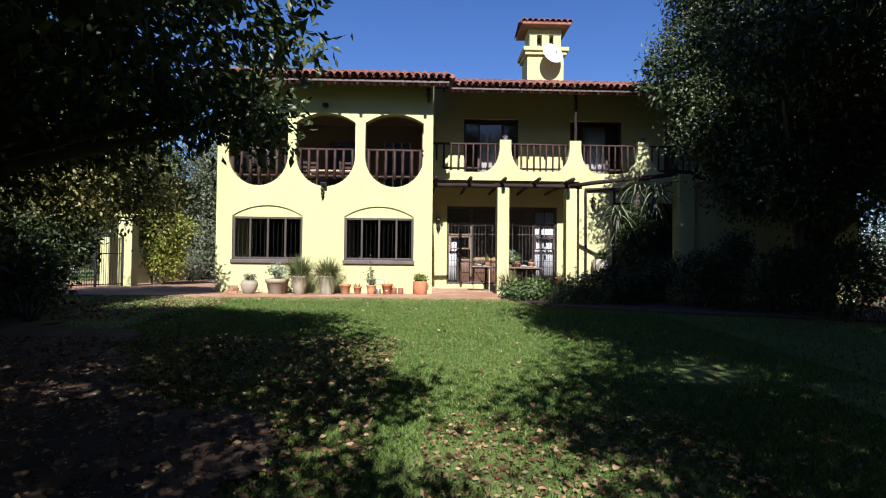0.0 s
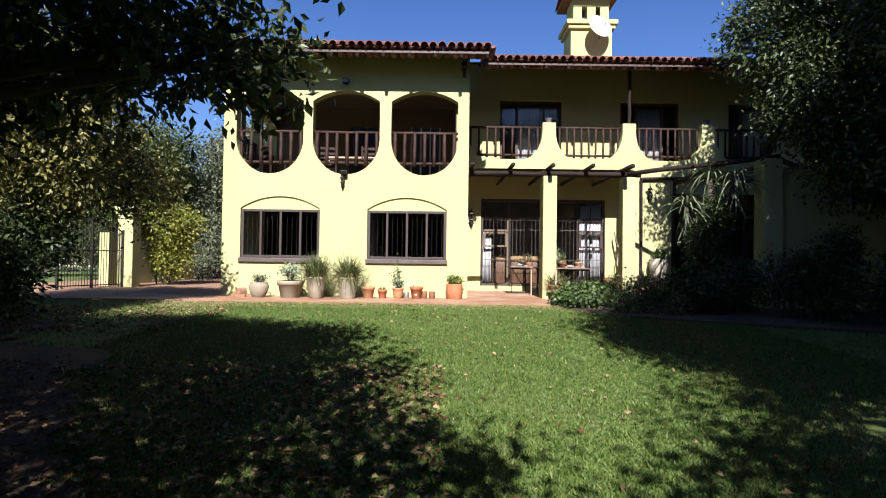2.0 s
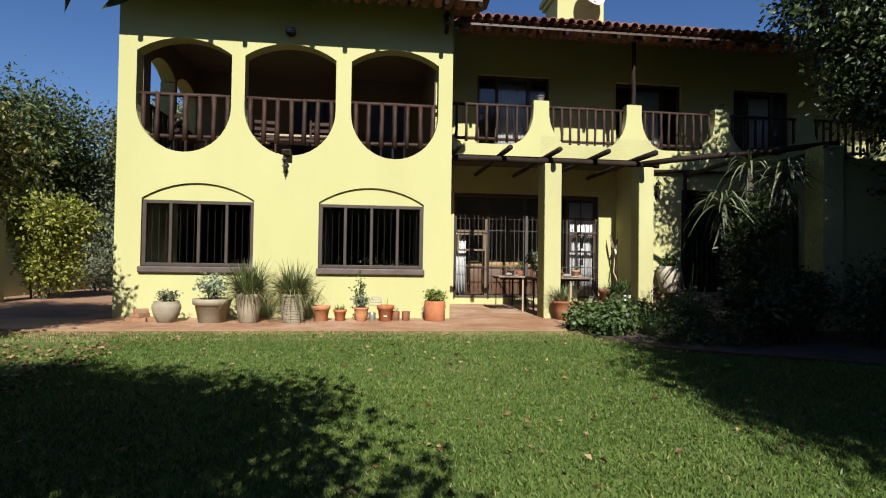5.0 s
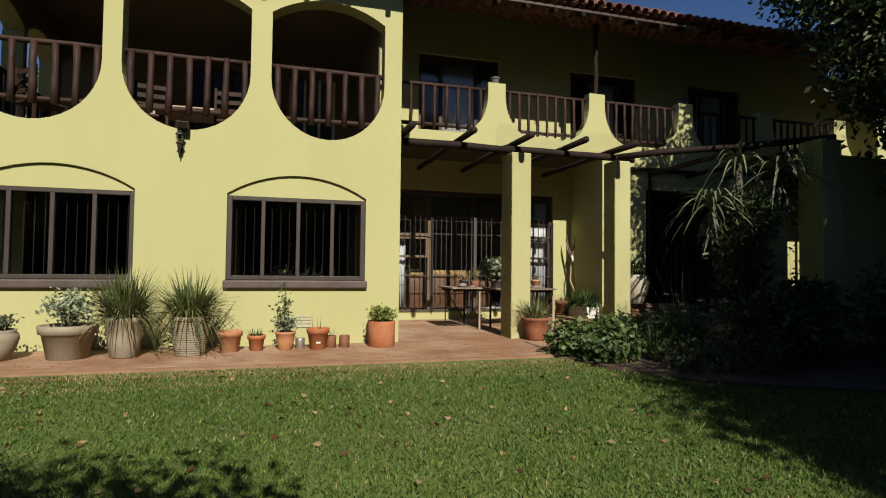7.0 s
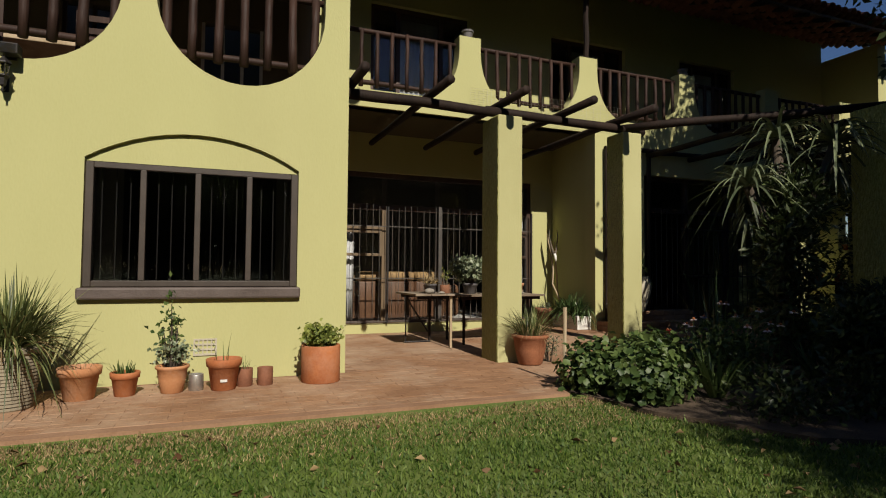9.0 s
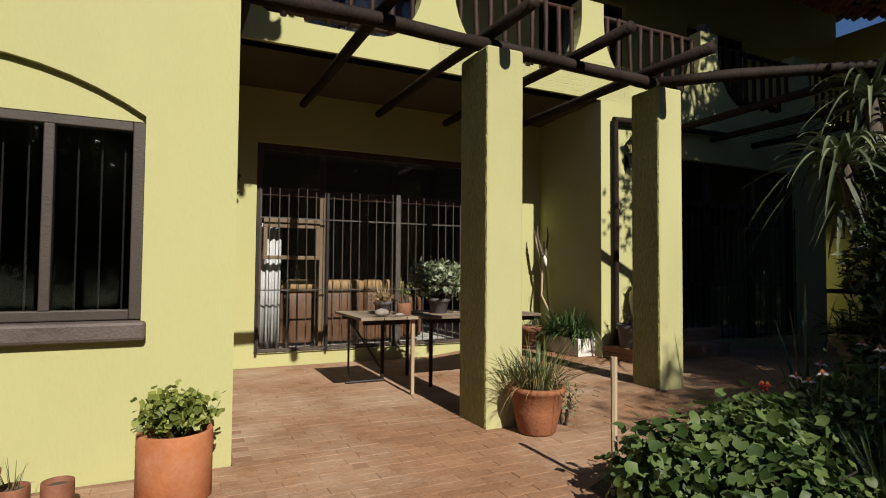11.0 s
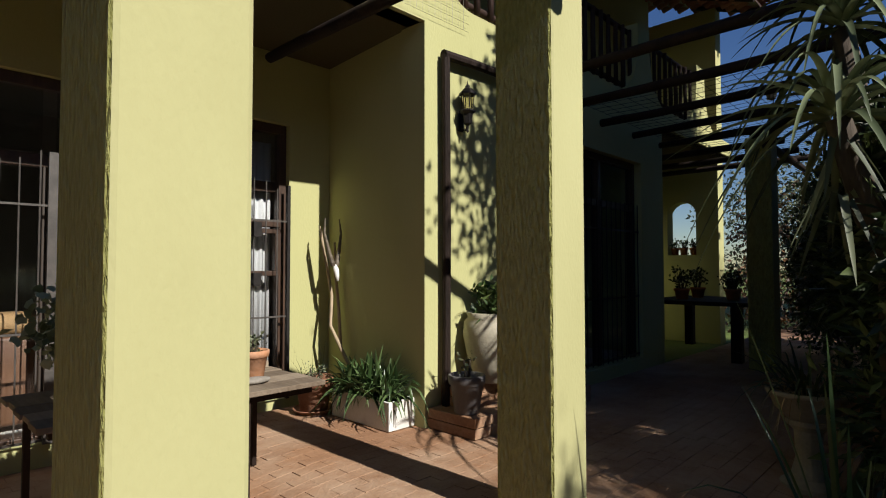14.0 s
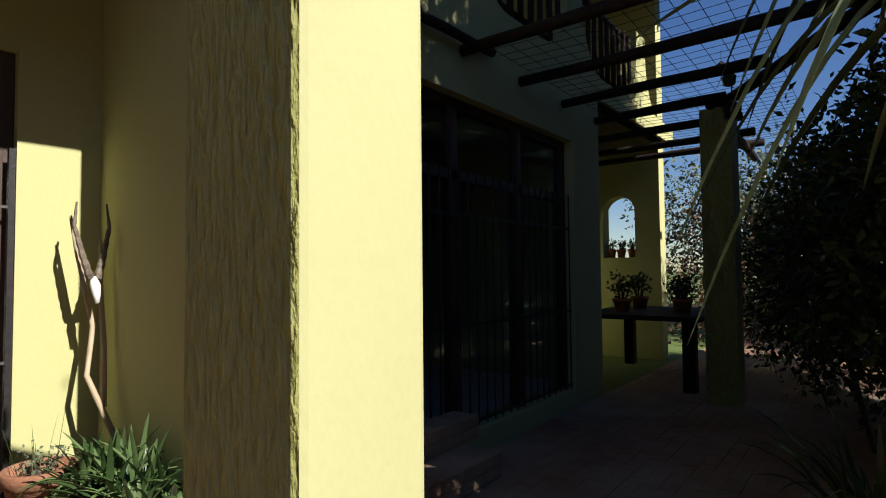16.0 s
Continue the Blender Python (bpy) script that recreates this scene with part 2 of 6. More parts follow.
def part(name, bm, mat, parent=None, label="", smooth=False):
    """Links a bmesh (or a finished mesh) as one mesh object under a thing or a part."""
    if isinstance(bm, bmesh.types.BMesh):
        me = bpy.data.meshes.new(name)
        bm.to_mesh(me)
        bm.free()
    else:
        me = bm
    if not me.materials:
        me.materials.append(mat)
    if smooth:
        me.polygons.foreach_set("use_smooth", [True] * len(me.polygons))
    ob = new(name, me)
    ob.parent = parent
    if mat == GLASS:
        ob.visible_shadow = False
    if label:
        ob["label"] = label
    return ob


def box(x0, x1, y0, y1, z0, z1, bevel=0.0, bm=None):
    bm = bm or bmesh.new()
    r = bmesh.ops.create_cube(bm, size=1.0, matrix=Matrix.Translation(((x0 + x1) / 2, (y0 + y1) / 2, (z0 + z1) / 2)) @ Matrix.Diagonal((x1 - x0, y1 - y0, z1 - z0, 1)))
    if bevel:
        edges = list({e for v in r["verts"] for e in v.link_edges})
        bmesh.ops.bevel(bm, geom=edges, offset=bevel, segments=2, affect='EDGES', profile=0.5)
    return bm


def tube(points, radii, seg=8, bm=None, wobble=0.0, seed=0):
    """A round bar through the points, with a radius at each; caps at both ends."""
    bm = bm or bmesh.new()
    rng = random.Random(seed)
    pts = [Vector(p) for p in points]
    rings = []
    for i, p in enumerate(pts):
        d = (pts[min(i + 1, len(pts) - 1)] - pts[max(i - 1, 0)]).normalized()
        up = Vector((0, 0, 1)) if abs(d.z) < 0.9 else Vector((1, 0, 0))
        a = d.cross(up).normalized()
        b = d.cross(a)
        rings.append([bm.verts.new(p + (a * math.cos(2 * math.pi * k / seg) + b * math.sin(2 * math.pi * k / seg)) * radii[i] * (1 + wobble * rng.uniform(-1, 1))) for k in range(seg)])
    for r, s in zip(rings, rings[1:]):
        for k in range(seg):
            bm.faces.new((r[k], r[(k + 1) % seg], s[(k + 1) % seg], s[k]))
    bm.faces.new(rings[0][::-1])
    bm.faces.new(rings[-1])
    return bm


def log(p, q, r0, r1=None, seg=9, seed=0, bend=0.02, n=5):
    """A rough round timber from p to q."""
    rng = random.Random(seed)
    p, q = Vector(p), Vector(q)
    pts, rad = [], []
    for i in range(n):
        f = i / (n - 1)
        off = Vector((rng.uniform(-1, 1), rng.uniform(-1, 1), rng.uniform(-1, 1))) * bend * (0 if i in (0, n - 1) else 1)
        pts.append(p.lerp(q, f) + off)
        rad.append((r0 + ((r1 or r0) - r0) * f) * rng.uniform(0.93, 1.07))
    return tube(pts, rad, seg, wobble=0.05, seed=seed)


def lathe(profile, seg=24, bm=None, at=(0, 0, 0)):
    """A turned shape from (radius, height) pairs."""
    bm = bm or bmesh.new()
    rings = []
    for r, z in profile:
        rings.append([bm.verts.new((at[0] + max(r, 1e-4) * math.cos(2 * math.pi * k / seg), at[1] + max(r, 1e-4) * math.sin(2 * math.pi * k / seg), at[2] + z)) for k in range(seg)])
    for r, s in zip(rings, rings[1:]):
        for k in range(seg):
            bm.faces.new((r[k], r[(k + 1) % seg], s[(k + 1) % seg], s[k]))
    bm.faces.new(rings[0][::-1])
    bm.faces.new(rings[-1])
    bmesh.ops.recalc_face_normals(bm, faces=bm.faces)
    return bm


def panel(outer, holes, thick, m, bevel=0.0):
    """A flat plate of the given thickness with holes; outline in (u, v), placed by the matrix m (u, v, thickness)."""
    cu = bpy.data.curves.new("outline", 'CURVE')
    cu.dimensions, cu.fill_mode, cu.extrude = '2D', 'BOTH', thick / 2
    for loop in (outer, *holes):
        sp = cu.splines.new('POLY')
        sp.points.add(len(loop) - 1)
        for p, (u, v) in zip(sp.points, loop):
            p.co = (u, v, 0, 1)
        sp.use_cyclic_u = True
    ob = bpy.data.objects.new("outline", cu)
    scene.collection.objects.link(ob)
    me = bpy.data.meshes.new_from_object(ob.evaluated_get(bpy.context.evaluated_depsgraph_get()))
    bpy.data.objects.remove(ob)
    me.materials.clear()
    bm = bmesh.new()
    bm.from_mesh(me)
    bmesh.ops.remove_doubles(bm, verts=bm.verts, dist=0.0005)
    bmesh.ops.transform(bm, matrix=m, verts=bm.verts)
    bmesh.ops.recalc_face_normals(bm, faces=bm.faces)
    for f in bm.faces:
        f.smooth = False
    bm.to_mesh(me)
    bm.free()
    return me


def facing_y(y, thick):
    """Plate upright, u along x, v along z, front face at y."""
    return Matrix(((1, 0, 0, 0), (0, 0, 1, y + thick / 2), (0, 1, 0, 0), (0, 0, 0, 1)))


def facing_x(x, thick):
    """Plate upright, u along y, v along z, near face at x."""
    return Matrix(((0, 0, 1, x + thick / 2), (1, 0, 0, 0), (0, 1, 0, 0), (0, 0, 0, 1)))


def arc(cx, cy, a, b, d0, d1, n=10):
    return [(cx + a * math.cos(radians(d0 + (d1 - d0) * i / n)), cy + b * math.sin(radians(d0 + (d1 - d0) * i / n))) for i in range(n + 1)]


def rect(u0, u1, v0, v1):
    return [(u0, v0), (u1, v0), (u1, v1), (u0, v1)]


def arch_top(u0, u1, v0, spring, apex, n=14):
    """A rectangle with a flat segmental arch on top."""
    h, w = apex - spring, (u1 - u0) / 2
    r = (w * w + h * h) / (2 * h)
    half = math.degrees(math.asin(w / r))
    return [(u0, v0), (u1, v0)] + arc((u0 + u1) / 2, apex - r, r, r, 90 - half, 90 + half, n)


def leaf_mesh(name, base, way, length, width, mat, fold=0.25, seed=0):
    """One folded blade of two triangles for each base point, along way. numpy arrays; all in one mesh."""
    rng = np.random.default_rng(seed)
    n = len(base)
    way = way / np.linalg.norm(way, axis=1, keepdims=True)
    side = np.cross(way, rng.normal(size=(n, 3)))
    side /= np.linalg.norm(side, axis=1, keepdims=True) + 1e-9
    nor = np.cross(side, way)
    L, W = np.broadcast_to(length, n)[:, None], np.broadcast_to(width, n)[:, None]
    v = np.empty((n, 4, 3))
    v[:, 0] = base
    mid = base + way * L * 0.45 + nor * W * fold
    v[:, 1] = mid + side * W * 0.5
    v[:, 2] = base + way * L
    v[:, 3] = mid - side * W * 0.5
    me = bpy.data.meshes.new(name)
    me.vertices.add(4 * n)
    me.vertices.foreach_set("co", v.ravel())
    idx = (np.arange(n)[:, None] * 4 + np.array([0, 1, 2, 0, 2, 3])).ravel()
    me.loops.add(6 * n)
    me.loops.foreach_set("vertex_index", idx)
    me.polygons.add(2 * n)
    me.polygons.foreach_set("loop_start", np.arange(2 * n) * 3)
    me.update(calc_edges=True)
    me.materials.append(mat)
    return me


def round_leaf_mesh(name, base, way, size, mat, seed=0, rim=9):
    """Rounded, cupped leaves with a notched, scalloped rim, one fan of triangles each."""
    rng = np.random.default_rng(seed)
    n = len(base)
    nor = way / np.linalg.norm(way, axis=1, keepdims=True)
    side = np.cross(nor, rng.normal(size=(n, 3)))
    side /= np.linalg.norm(side, axis=1, keepdims=True) + 1e-9
    up = np.cross(nor, side)
    S = np.broadcast_to(size, n)[:, None]
    v = np.empty((n, rim + 1, 3))
    v[:, 0] = base
    for k in range(rim):
        a = 2 * math.pi * k / rim
        r = (0.5 + 0.06 * (k % 2) + rng.normal(0, .03, (n, 1))) * S * (0.45 if k == 0 else 1)
        v[:, k + 1] = base + (side * math.cos(a) + up * math.sin(a)) * r + nor * S * (0.10 + rng.normal(0, .04, (n, 1)))
    tri = np.array([(0, k + 1, (k + 1) % rim + 1) for k in range(rim)])
    me = bpy.data.meshes.new(name)
    me.vertices.add((rim + 1) * n)
    me.vertices.foreach_set("co", v.ravel())
    me.loops.add(3 * rim * n)
    me.loops.foreach_set("vertex_index", (np.arange(n)[:, None, None] * (rim + 1) + tri[None]).ravel())
    me.polygons.add(rim * n)
    me.polygons.foreach_set("loop_start", np.arange(rim * n) * 3)
    me.update(calc_edges=True)
    me.materials.append(mat)
    return me


def strap_mesh(name, base, way, length, width, droop, mat, seg=5, seed=0, tip=0.05):
    """Arching strap leaves (aloe, lily, reed): ribbons of seg pieces with a keel, bent down by droop."""
    n = len(base)
    way = way / np.linalg.norm(way, axis=1, keepdims=True)
    side = np.cross(way, np.array([0, 0, 1.0]))
    side /= np.linalg.norm(side, axis=1, keepdims=True) + 1e-6
    L, W, D = (np.broadcast_to(a, n)[:, None] for a in (length, width, droop))
    rows = []
    for i in range(seg + 1):
        f = i / seg
        c = base + way * L * f + np.array([0, 0, -1.0]) * D * L * f * f
        w = W * ((1 - f) ** 0.6 * (1 - tip) + tip) * 0.5
        keel = np.array([0, 0, -1.0]) * w * 0.7
        rows.append(np.stack((c - side * w, c + keel, c + side * w), 1))
    v = np.stack(rows, 1).reshape(n, -1, 3)
    k = 3 * (seg + 1)
    faces = []
    for i in range(seg):
        a = 3 * i
        faces += [a, a + 1, a + 4, a + 3, a + 1, a + 2, a + 5, a + 4]
    idx = (np.arange(n)[:, None] * k + np.array(faces)).ravel()
    me = bpy.data.meshes.new(name)
    me.vertices.add(k * n)
    me.vertices.foreach_set("co", v.ravel())
    me.loops.add(len(idx))
    me.loops.foreach_set("vertex_index", idx)
    me.polygons.add(len(idx) // 4)
    me.polygons.foreach_set("loop_start", np.arange(len(idx) // 4) * 4)
    me.update(calc_edges=True)
    me.materials.append(mat)
    return me


def clumps(blobs, per, seed, shell=0.55, spread=0.22):
    """Leaf seats: twig tufts scattered in the outer shell of each blob (x, y, z, rx, ry, rz). Returns points and outward ways."""
    rng = np.random.default_rng(seed)
    P, W = [], []
    for x, y, z, rx, ry, rz in blobs:
        tufts = max(6, int(per * rx * rz / 18))
        d = rng.normal(size=(tufts, 3))
        d /= np.linalg.norm(d, axis=1, keepdims=True)
        r = 1 - shell * rng.random((tufts, 1)) ** 1.5 + rng.normal(size=(tufts, 1)) * 0.08
        c = np.array([x, y, z]) + d * r * np.array([rx, ry, rz])
        k = 18
        pts = np.repeat(c, k, 0) + rng.normal(size=(tufts * k, 3)) * spread
        w = np.repeat(d, k, 0) * 0.5 + rng.normal(size=(tufts * k, 3)) * 0.6 - np.array([0, 0, 0.25])
        P.append(pts), W.append(w)
    return np.concatenate(P), np.concatenate(W)


def tree(name, label, at, trunk_r, blobs, per, leaf, mat, seed, spread=0.25, lean=(0, 0), stems=1, group=""):
    """A tapered trunk with limbs to each blob and a crown of tufts of leaves."""
    t = thing(name, label, "tree" if name == "tree" else "bush", group, at=at)
    rng = random.Random(seed)
    top = min(b[2] for b in blobs) - at[2]
    fork = max(0.3, top * 0.55)
    bm = bmesh.new()
    forks = []
    for s in range(stems):
        ox, oy = (rng.uniform(-0.25, 0.25), rng.uniform(-0.25, 0.25)) if stems > 1 else (0, 0)
        f = Vector((ox * 2 + lean[0] * fork, oy * 2 + lean[1] * fork, fork * rng.uniform(0.9, 1.1)))
        tube([(ox, oy, -0.1), (ox + 0.02, oy, 0.1), (ox + lean[0] * fork * 0.5 + rng.uniform(-0.06, 0.06), oy + lean[1] * fork * 0.5, fork * 0.5), f], [trunk_r * 1.5, trunk_r * 1.1, trunk_r * 0.95, trunk_r * 0.85], 10, bm, 0.08, seed + s)
        forks.append(f)
    part("trunk", bm, BARK, t, smooth=True)
    bm = bmesh.new()
    for i, b in enumerate(blobs):
        f = forks[i % len(forks)]
        c = Vector(b[:3]) - Vector(at)
        m1 = f.lerp(c, 0.45) + Vector((rng.uniform(-.2, .2), rng.uniform(-.2, .2), rng.uniform(0, .25)))
        tube([f - Vector((0, 0, 0.1)), m1, c], [trunk_r * 0.5, trunk_r * 0.33, trunk_r * 0.12], 7, bm, 0.06, seed + i)
        for j in range(5):
            e = c + Vector((rng.uniform(-1, 1) * b[3], rng.uniform(-1, 1) * b[4], rng.uniform(-1, 1) * b[5])) * 0.8
            tube([m1.lerp(c, 0.7), c.lerp(e, 0.5) + Vector((0, 0, 0.08)), e], [trunk_r * 0.16, trunk_r * 0.1, 0.006], 5, bm, 0, 0)
    part("branchwork", bm, BARK, t)
    P, W = clumps(blobs, per, seed, spread=spread)
    r2 = np.random.default_rng(seed + 5)
    L = leaf * r2.uniform(0.6, 1.3, len(P))
    part("crown", leaf_mesh("crown", P - np.array(at), W, L, L * 0.48, mat, seed=seed), mat, t)
    return t


def ground_z(x, y):
    if y < 14.3:
        return 0.042 * max(y, -6.0)
    return 0.60

# ---- ground ----
xs = [-400, -120, -50, -25] + [-16 + 0.5 * i for i in range(73)] + [30, 60, 130, 400]
ys = [-400, -120, -40, -16] + [-8 + 0.5 * i for i in range(45)] + [14.33, 14.36, 18, 22, 30, 60, 130, 400]
me = bpy.data.meshes.new("ground")
gv = [(x, y, ground_z(x, y) - (0.02 if y < 14.34 else 0.0) + (0.025 * noise.noise(Vector((x * 0.6, y * 0.6, 0))) if y < 14 else 0)) for y in ys for x in xs]
gf = [(j * len(xs) + i, j * len(xs) + i + 1, (j + 1) * len(xs) + i + 1, (j + 1) * len(xs) + i) for j in range(len(ys) - 1) for i in range(len(xs) - 1)]
me.from_pydata(gv, [], gf)
ground = part("ground", me, GRASS_GROUND, smooth=True)
tagged(ground, "sloping green lawn with worn brownish patches", "lawn", kind="structure")

# ---- house: front block with arcade ----
FY, FX0, FX1 = 16.15, -6.0, 0.19
house = thing("house", "two-storey pale yellow plastered house with arches and tiled roof", "house")


def arcade_hole(c, half=0.845, low=3.70, mid=4.58, spring=5.56, apex=5.83):
    top = arch_top(c - half, c + half, mid, spring, apex)[2:]
    return arc(c, mid, half, mid - low, 180, 360, 20) + top


ARCHES = (-4.84, -2.91, -0.93)
WINDOWS = (-4.54, -1.345)
holes = [arcade_hole(c) for c in ARCHES] + [arch_top(c - 1.0, c + 1.0, 1.50, 2.83, 3.13) for c in WINDOWS]
part("front_wall", panel(rect(FX0, FX1, 0.4, 6.78), holes, 0.3, facing_y(FY, 0.3)), PLASTER, house)
side_holes = [arcade_hole(c, 0.72) for c in (17.5, 18.85)]
part("side_wall", panel(rect(FY + 0.302, 21.0, 0.4, 6.78), side_holes, 0.3, facing_x(FX0, 0.3)), PLASTER, house)
part("side_wall", panel(rect(FY + 0.302, 21.0, 0.4, 6.78), [], 0.3, facing_x(FX1 - 0.3, 0.3)), PLASTER, house)
part("loggia_floor", box(FX0 + 0.302, FX1 - 0.302, FY + 0.302, 20.0, 3.45, 3.66), DARKFLOOR, house)
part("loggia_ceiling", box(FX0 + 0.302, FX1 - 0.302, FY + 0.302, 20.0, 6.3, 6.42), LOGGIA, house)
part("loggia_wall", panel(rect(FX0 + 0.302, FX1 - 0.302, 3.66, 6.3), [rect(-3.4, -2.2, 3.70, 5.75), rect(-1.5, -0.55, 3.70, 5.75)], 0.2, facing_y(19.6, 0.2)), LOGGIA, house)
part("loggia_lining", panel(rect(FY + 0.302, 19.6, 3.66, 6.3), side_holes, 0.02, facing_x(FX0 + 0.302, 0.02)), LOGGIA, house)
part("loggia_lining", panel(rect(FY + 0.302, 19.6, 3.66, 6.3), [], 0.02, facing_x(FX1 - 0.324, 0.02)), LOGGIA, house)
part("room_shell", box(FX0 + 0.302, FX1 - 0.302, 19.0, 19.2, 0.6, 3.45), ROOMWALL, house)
part("room_floor", box(FX0 + 0.302, FX1 - 0.302, FY + 0.302, 19.0, 0.5, 0.66), ROOMFLOOR, house)


def window_unit(c):
    w = part("window", box(c - 1.0, c + 1.0, FY + 0.075, FY + 0.10, 2.83, 2.86), FRAME, house)
    part("tympanum", panel(arch_top(c - 0.998, c + 0.998, 2.80, 2.84, 3.126), [], 0.06, facing_y(FY + 0.045, 0.06)), PLASTER, w)
    fr = bmesh.new()
    for a, b in ((c - 1.0, c - 0.93), (c + 0.93, c + 1.0)):
        box(a, b, FY + 0.05, FY + 0.13, 1.58, 2.80, 0.006, fr)
    box(c - 0.93, c + 0.93, FY + 0.05, FY + 0.13, 2.74, 2.80, 0.006, fr)
    box(c - 0.93, c + 0.93, FY + 0.05, FY + 0.13, 1.58, 1.64, 0.006, fr)
    part("frame", fr, FRAME, w)
    for k in (-0.5, 0.0, 0.5):
        part("mullion", box(c + k - 0.028, c + k + 0.028, FY + 0.045, FY + 0.13, 1.64, 2.74, 0.006), FRAME, w)
    for k in range(4):
        part("pane", box(c - 0.93 + 0.465 * k + 0.02, c - 0.93 + 0.465 * (k + 1) - 0.02, FY + 0.09, FY + 0.095, 1.63, 2.75), GLASS, w)
    part("sill", box(c - 1.03, c + 1.03, FY - 0.07, FY + 0.2, 1.46, 1.575, 0.02), SILL, w)
    for k in range(15):
        part("burglar_bar", tube([(c - 0.88 + 0.1257 * k, FY + 0.2, 1.58), (c - 0.88 + 0.1257 * k, FY + 0.2, 2.8)], [0.006, 0.006], 6), IRON, w)
    # Added dark sheet deep inside, painting the room's shade behind the glass.
    part("shade_sheet", box(c - 0.9, c + 0.9, FY + 1.6, FY + 1.62, 1.0, 3.1), ROOM_SHADE, w)


for c in WINDOWS:
    window_unit(c)


def railing(name, x0, x1, y, ztop, zbot, n, low=lambda x: 0.0, seed=0, r=0.032, up=0.1):
    """Log railing: two rails and split-log balusters that stand a little above or below the rails."""
    t = thing(name, "dark brown rustic log balcony railing", "railing", "log railings")
    part("top_rail", log((x0, y, ztop), (x1, y, ztop), 0.04, 0.036, seed=seed, bend=0.008), RAIL, t, smooth=True)
    part("bottom_rail", log((x0, y, zbot), (x1, y, zbot), 0.04, 0.036, seed=seed + 1, bend=0.008), RAIL, t, smooth=True)
    rng = random.Random(seed)
    for k in range(n):
        x = x0 + (x1 - x0) * (k + 0.5) / n
        part("baluster", log((x + rng.uniform(-.015, .015), y - 0.05, max(zbot - 0.08, low(x))), (x, y - 0.05, ztop + rng.uniform(-0.03, 0.02)), r * rng.uniform(0.95, 1.25), r, 8, seed * 50 + k, 0.006, 4), RAIL, t, smooth=True)
    return t


for i, c in enumerate(ARCHES):
    railing("arcade_railing", c - 0.88, c + 0.88, FY + 0.16, 4.80, 4.02, 7, seed=10 + i, r=0.043)
for i, c in enumerate((17.5, 18.85)):
    t = railing("arcade_railing", c - 0.8, c + 0.8, 0, 4.80, 4.02, 6, seed=20 + i, r=0.043)
    t.matrix_basis = Matrix.Translation((FX0 + 0.15, 0, 0)) @ Matrix.Rotation(radians(90), 4, 'Z')

# ---- house: recessed wing with balcony ----
BY, BACK, WX1 = 18.2, 19.8, 13.4
DOOR = rect(0.76, 4.70, 0.80, 3.55)
part("porch_wall", panel(rect(FX1, 5.20, 0.4, 4.3), [DOOR], 0.25, facing_y(BACK, 0.25)), PLASTER, house)
part("niche_wall", panel([(5.075, BY + 0.302), (5.36, BY + 0.302), (5.38, BACK - 0.002), (5.18, BACK - 0.002)], [], 3.9, Matrix.Translation((0, 0, 2.35))), PLASTER, house)
part("wing_wall", panel(rect(5.055, 10.1, 0.4, 4.3), [rect(6.15, 9.35, 0.84, 3.58)], 0.3, facing_y(BY, 0.3)), PLASTER, house)
part("wing_end", box(9.8, 10.1, BY + 0.302, 21, 0.4, 4.3), PLASTER, house)
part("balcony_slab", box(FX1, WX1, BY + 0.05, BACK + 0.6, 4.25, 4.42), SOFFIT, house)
# Thin dark layer added on the slab, out of view, to weaken bounce light.
part("bounce_cut_layer", box(FX1 + 0.01, WX1 - 0.01, BY + 0.222, BACK - 0.002, 4.422, 4.45), DARKFLOOR, house)
UP1, UP2, UP3 = rect(1.33, 3.29, 4.46, 6.70), rect(5.16, 7.05, 4.46, 6.68), rect(8.6, 10.3, 4.46, 6.66)
part("upper_wall", panel(rect(FX1, WX1, 4.42, 7.85), [UP1, UP2, UP3], 0.25, facing_y(BACK, 0.25)), PLASTER, house)
POSTS = (2.60, 4.92, 7.21, 9.50, 11.8)


def parapet_outline():
    out = [(FX1, 4.25), (WX1, 4.25), (WX1, 4.50)]
    pts = []
    edges = [FX1 - 0.15] + list(POSTS) + [WX1]
    for a, b in zip(edges, edges[1:]):
        l, r = a + 0.19, b - 0.19
        seg = [(l, 5.60), (l, 5.36)] + arc(l + 0.6, 5.36, 0.6, 0.84, 180, 270, 10)[1:]
        seg += arc(r - 0.6, 5.36, 0.6, 0.84, 270, 360, 10)[:-1] + [(r, 5.36), (r, 5.60)]
        if a < FX1:
            seg = [(FX1, 4.86)] + [p for p in seg[2:] if p[0] > FX1 + 0.02]
        if b == WX1:
            seg = [p for p in seg if p[0] < WX1 - 0.7] + [(WX1 - 0.7, 4.52)]
        pts += seg
    return out + pts[::-1]


part("parapet", panel(parapet_outline(), [], 0.22, facing_y(BY - 0.0, 0.22)), PLASTER, house)
for i, (a, b) in enumerate(zip((FX1, 2.79, 5.11, 7.40, 9.69), (2.41, 4.73, 7.02, 9.31, 11.6))):
    t = railing("balcony_railing", a + 0.02, b - 0.02, BY + 0.12, 5.47, 4.66, 9, seed=40 + i, r=0.03)
for x in (2.60, 7.21):
    c = thing("post_cap", "small dark pot standing on the balcony post", "pot", "balcony post pots", at=(x, BY + 0.11, 5.60))
    part("body", lathe([(0.075, 0), (0.085, 0.1), (0.10, 0.11), (0.10, 0.14), (0.05, 0.14)], 14), GREYPLASTIC, c)
part("roof_post", log((4.95, BY + 0.12, 5.6), (4.95, BY + 0.12, 7.2), 0.05, seed=3), LOG, house)


